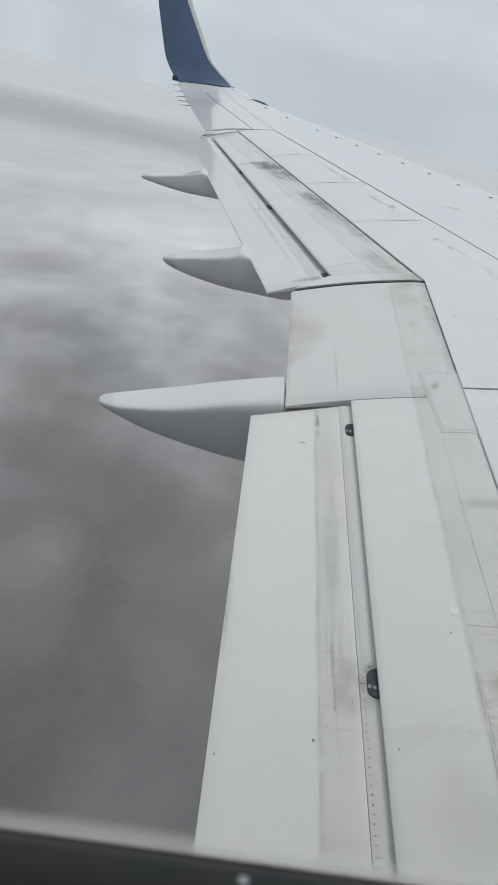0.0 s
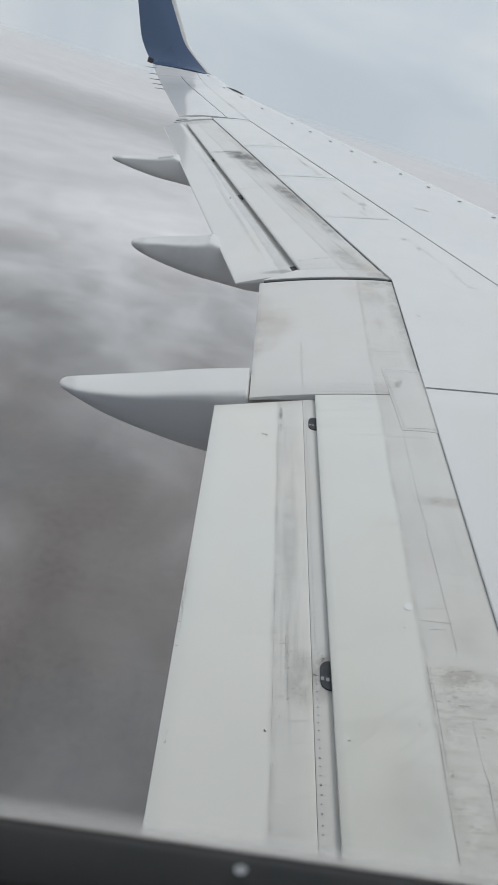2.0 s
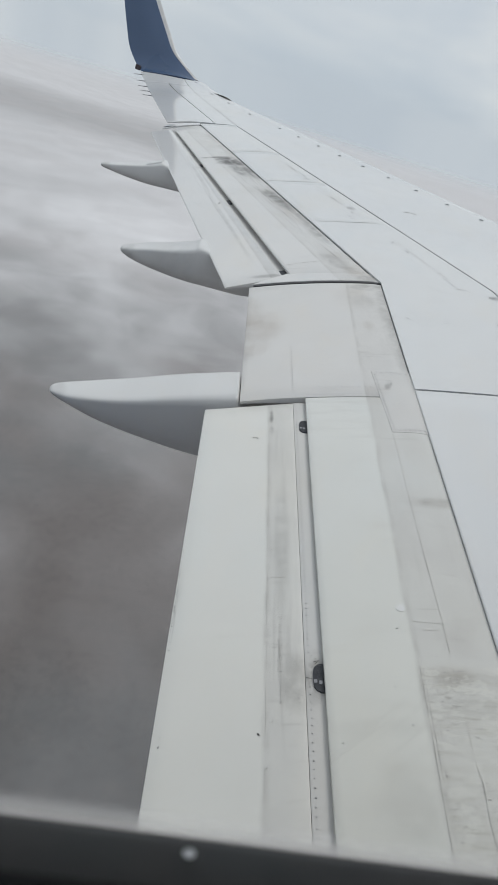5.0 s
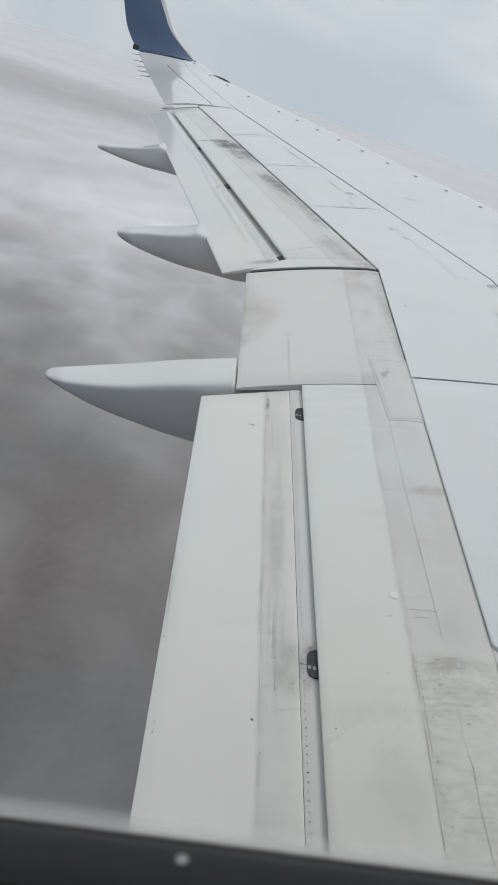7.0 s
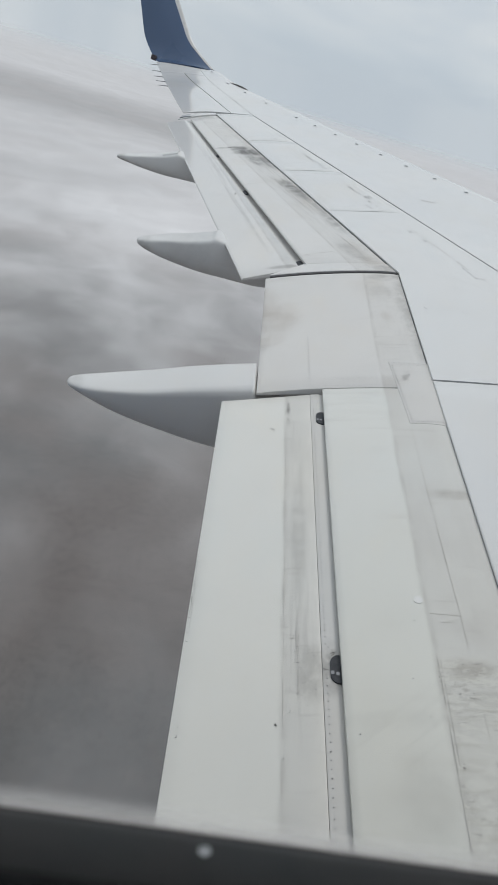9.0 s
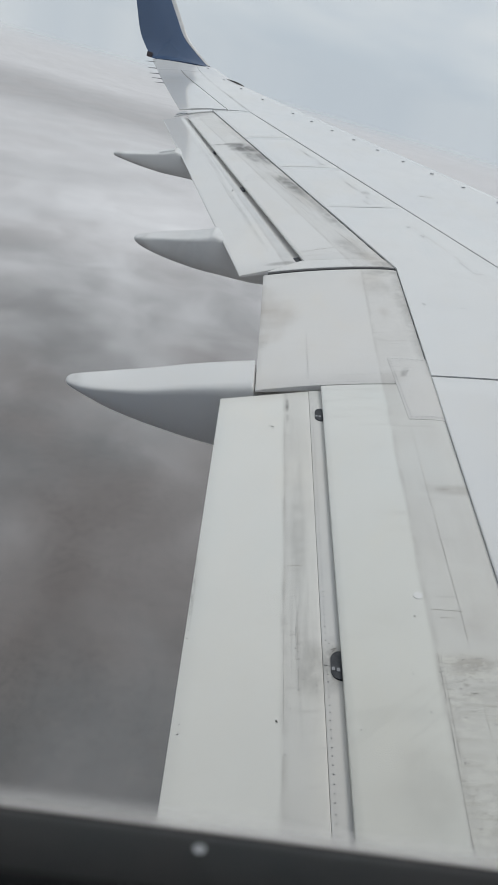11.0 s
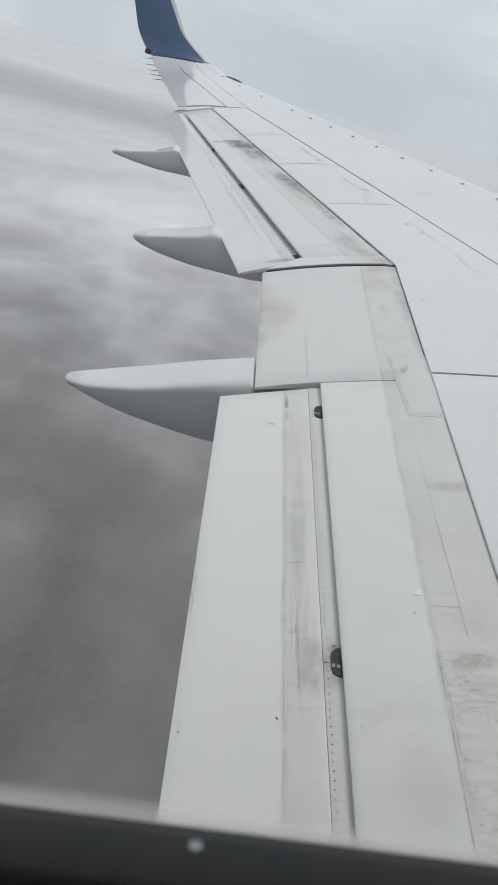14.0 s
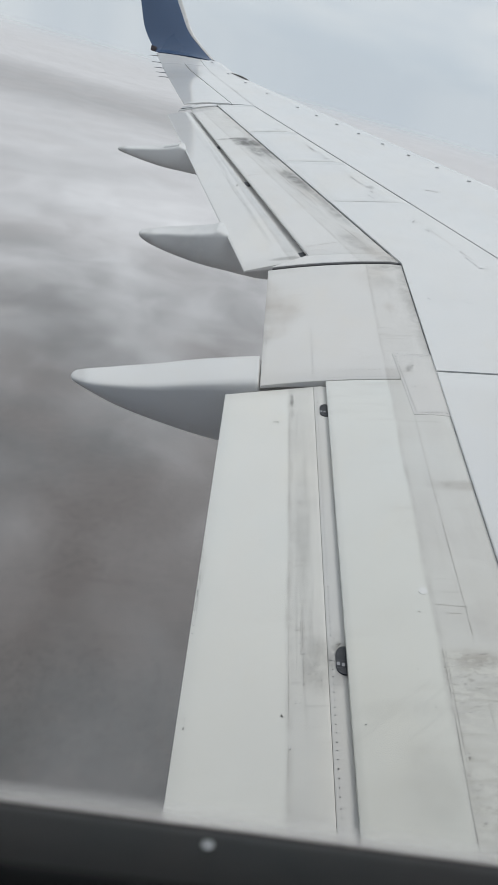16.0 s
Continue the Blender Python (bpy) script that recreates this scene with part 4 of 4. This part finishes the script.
def outline(w, h, r, n=8, zb=0.0):
    """A rounded window outline whose lower edge lies at zb."""
    pts = []
    for sx, sz, a0 in ((1, 1, 0), (-1, 1, 90), (-1, -1, 180), (1, -1, 270)):
        for k in range(n + 1):
            a = radians(a0 + 90 * k / n)
            pts.append((sx * (w / 2 - r) + r * math.cos(a), zb + h / 2 + sz * (h / 2 - r) + r * math.sin(a)))
    return pts


def tube(inner_pts, outer_pts, y0, y1, soft=0.003):
    """A frame between two outlines, from y0 to y1, with rounded inner edges."""
    def shrink(pts, d):
        cz = sum(p[1] for p in pts) / len(pts)
        return [(x + d * (1 if x > 0 else -1), z + d * (1 if z > cz else -1)) for x, z in pts]
    wide = shrink(inner_pts, soft)
    rings = [[(x, y0, z) for x, z in outer_pts], [(x, y0, z) for x, z in wide], [(x, y0 + soft * 0.3, z) for x, z in shrink(inner_pts, soft * 0.3)], [(x, y0 + soft, z) for x, z in inner_pts],
             [(x, y1 - soft, z) for x, z in inner_pts], [(x, y1 - soft * 0.3, z) for x, z in shrink(inner_pts, soft * 0.3)], [(x, y1, z) for x, z in wide], [(x, y1, z) for x, z in outer_pts]]
    bm = bmesh.new()
    vs = [[bm.verts.new(p) for p in r] for r in rings]
    for a, b in zip(vs, vs[1:] + vs[:1]):
        for i in range(len(a)):
            j = (i + 1) % len(a)
            bm.faces.new((a[i], a[j], b[j], b[i]))
    return bm


def big(pts, x0, x1, z0, z1):
    """The same number of points on a large rectangle, for a wall round an opening."""
    n = len(pts) // 4
    out = [c for c in ((x1, z1), (x0, z1), (x0, z0), (x1, z0)) for _ in range(n)]
    return [(x + 0.0004 * (i % n), z + 0.0004 * (i % n)) for i, (x, z) in enumerate(out)]


window = holder("window_1", "oval cabin window with dark rubber seals and clear acrylic panes", "window", "structure", SILL)
o_out = outline(0.38, 0.40, 0.09, 8, 0.0008)
smooth(part("outer_seal", tube(o_out, outline(0.48, 0.60, 0.11, 8, -0.12), 0.158, 0.1805, 0.003), m_seal, window, "dark rubber seal"), 60)
pane = part("outer_pane", loft([[(x, 0.174, z) for x, z in outline(0.39, 0.41, 0.09, 8, -0.004)], [(x, 0.180, z) for x, z in outline(0.39, 0.41, 0.09, 8, -0.004)]]), m_glass, window)
pane.visible_shadow = False
# thin strip along the bevel that carries the painted fade
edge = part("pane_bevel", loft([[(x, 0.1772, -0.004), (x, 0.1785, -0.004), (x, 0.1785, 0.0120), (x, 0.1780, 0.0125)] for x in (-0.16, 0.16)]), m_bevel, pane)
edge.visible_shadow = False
o_mid = outline(0.37, 0.36, 0.09, 8, 0.033)
smooth(part("middle_frame", tube(o_mid, outline(0.46, 0.48, 0.12, 8, -0.04), 0.136, 0.157, 0.004), m_ring, window, "blue-grey inner seal ring"), 60)
bm = bmesh.new()
bmesh.ops.create_cone(bm, cap_ends=True, segments=16, radius1=0.0016, radius2=0.0014, depth=0.0006)
bmesh.ops.transform(bm, matrix=pose(-0.0155, 0.150, 0.0355, 90, 0, 0), verts=bm.verts)
part("breather_hole", bm, m_rim, window, "small pale breather hole rim")
o_in = outline(0.41, 0.44, 0.11, 8, 0.080)
smooth(part("trim_ring", tube(o_in, outline(0.50, 0.54, 0.13, 8, 0.025), 0.100, 0.118, 0.004), m_black, window, "dark inner trim ring"), 60)

# hull side out of view, lengthened to block light from the fairings' inboard faces
skin_open = outline(0.435, 0.53, 0.108, 8, -0.085)
wall = part("wall_outboard", tube(skin_open, big(skin_open, -13, 13, -3.2, 1.6), 0.192, 0.212, 0.002), m_hull, None)
wall.matrix_world = SILL
tagged(wall, "unseen aircraft fuselage side with a window opening, dark blue to shade the fairings", "wall", "", "structure")
lin_open = outline(0.49, 0.53, 0.128, 8, 0.035)
lining = part("wall_lining", tube(lin_open, big(lin_open, -2.4, 2.4, -1.1, 1.3), 0.104, 0.132, 0.002), m_cabin, None)
lining.matrix_world = SILL
tagged(lining, "pale grey plastic cabin side lining", "wall", "", "structure")
for name, c, s, mat, label in (("floor", (0, -1.65, 0.58), (4.7, 3.5, 0.06), m_carpet, "dark blue cabin carpet"), ("ceiling", (0, -1.65, 2.98), (4.7, 3.5, 0.06), m_cabin, "pale plastic cabin ceiling"),
                               ("wall_far", (0, -3.43, 1.78), (4.7, 0.06, 2.34), m_cabin, "pale plastic cabin side lining"),
                               ("wall_rear", (-2.38, -1.65, 1.78), (0.06, 3.5, 2.34), m_cabin, "pale plastic cabin partition"), ("wall_front", (2.38, -1.65, 1.78), (0.06, 3.5, 2.34), m_cabin, "pale plastic cabin partition")):
    ob = part(name, block((0, 0, 0), s, (0, 0, 0), 0.004), mat, None)
    ob.matrix_world = ATT @ Matrix.Translation(c)
    tagged(ob, label, name.split("_")[0], "", "structure")

# ---- clouds and land far below ----
CLOUD_Z, LAND_Z = -150.0, -420.0


def sheet(r, n, height):
    """A wide sheet whose squares grow outwards; height(x, y) is its relief."""
    at = [r * (i / n * 2 - 1) * abs(i / n * 2 - 1) ** 0.7 for i in range(n + 1)]
    verts = [(x, y, height(x, y)) for x in at for y in at]
    faces = [(i * (n + 1) + j, (i + 1) * (n + 1) + j, (i + 1) * (n + 1) + j + 1, i * (n + 1) + j + 1) for i in range(n) for j in range(n)]
    bm = bmesh.new()
    vs = [bm.verts.new(v) for v in verts]
    for q in faces:
        bm.faces.new([vs[k] for k in q])
    return bm


def hills(x, y):
    return LAND_Z + 7 * noise.noise(Vector((x / 300, y / 300, 1.0)))


def billows(x, y):
    d = math.hypot(x, y)
    return CLOUD_Z + 3 * clamp01(1.6 - d / 900) * (noise.noise(Vector((x / 190, y / 230, 5.0))) + 0.4 * noise.noise(Vector((x / 75, y / 90, 8.0))))


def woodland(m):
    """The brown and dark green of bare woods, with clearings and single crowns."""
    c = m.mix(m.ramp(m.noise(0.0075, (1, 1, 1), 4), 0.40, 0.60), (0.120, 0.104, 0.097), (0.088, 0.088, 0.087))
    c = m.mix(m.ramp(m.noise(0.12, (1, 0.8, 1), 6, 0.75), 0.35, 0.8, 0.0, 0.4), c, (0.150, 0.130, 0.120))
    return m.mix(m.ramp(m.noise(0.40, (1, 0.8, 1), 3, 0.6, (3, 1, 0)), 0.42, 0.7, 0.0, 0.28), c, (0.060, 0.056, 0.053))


lm = Nodes("winter_woodland")
m_land = lm.done(woodland(lm), 0.9)
ground = smooth(part("ground", sheet(12000, 60, hills), m_land, None), 80)
tagged(ground, "brown hazy winter woodland and fields far below", "ground", "", "structure")

cm = Nodes("cloud_vapour")
dist = cm.math("SQRT", cm.math("ADD", cm.math("MULTIPLY", cm.x, cm.x), cm.math("MULTIPLY", cm.y, cm.y)))
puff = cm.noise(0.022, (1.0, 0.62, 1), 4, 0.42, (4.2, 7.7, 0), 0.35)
roll = cm.noise(0.0085, (1.0, 0.8, 1), 3, 0.5, (1.3, 2.2, 0), 0.3)
wide = cm.noise(0.0036, (0.8, 0.7, 1), 2, 0.45, (2.0, 5.0, 0), 0.1)
near = cm.ramp(dist, 250.0, 900.0, 1.0, 0.0)
body = cm.math("ADD", cm.math("MULTIPLY", cm.math("ADD", cm.math("MULTIPLY", puff, 0.62), cm.math("MULTIPLY", roll, 0.38)), near),
               cm.math("MULTIPLY", cm.math("ADD", cm.math("MULTIPLY", puff, cm.ramp(dist, 600.0, 1300.0, 0.15, 0.0)), cm.math("MULTIPLY", wide, 0.85)), cm.math("SUBTRACT", 1.0, near)))
# painted shade: dark below the aircraft, paler with distance, a dark band aft
calm = cm.math("MULTIPLY", cm.ramp(dist, 130.0, 420.0, 0.14, 0.36), cm.ramp(dist, 550.0, 1600.0, 1.0, 0.20))
dark_band = cm.math("MULTIPLY", cm.math("MULTIPLY", cm.ramp(dist, 1250.0, 1800.0), cm.ramp(dist, 2000.0, 2900.0, 1.0, 0.0)), cm.ramp(cm.math("DIVIDE", cm.x, dist), -0.06, 0.10, 1.0, 0.0))
swing = cm.math("MULTIPLY", cm.math("SUBTRACT", cm.ramp(body, 0.30, 0.72), 0.5), calm)
pale_share = cm.math("ADD", cm.math("ADD", swing, cm.ramp(dist, 120.0, 720.0, 0.06, 0.82, False)), cm.math("MULTIPLY", dark_band, -0.24), 0.0, True)
pale_share = cm.math("MAXIMUM", pale_share, cm.ramp(dist, 1800.0, 3500.0, 0.0, 0.80))
cm.put(cm.bsdf.inputs["Alpha"], cm.ramp(dist, 3500.0, 11500.0, 1.0, 0.0))
# the woods' brown is painted into the opaque deck where it should look thin
m_cloud = cm.done(cm.mix(pale_share, woodland(cm), cm.mix(cm.ramp(puff, 0.3, 0.7), (0.765, 0.752, 0.755), (0.815, 0.803, 0.806))), 1.0)
cm.bsdf.inputs["Specular IOR Level"].default_value = 0.0
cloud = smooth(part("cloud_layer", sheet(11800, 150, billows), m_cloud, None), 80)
tagged(cloud, "soft grey cloud deck below the aircraft, woodland brown painted in", "cloud", "", "structure")
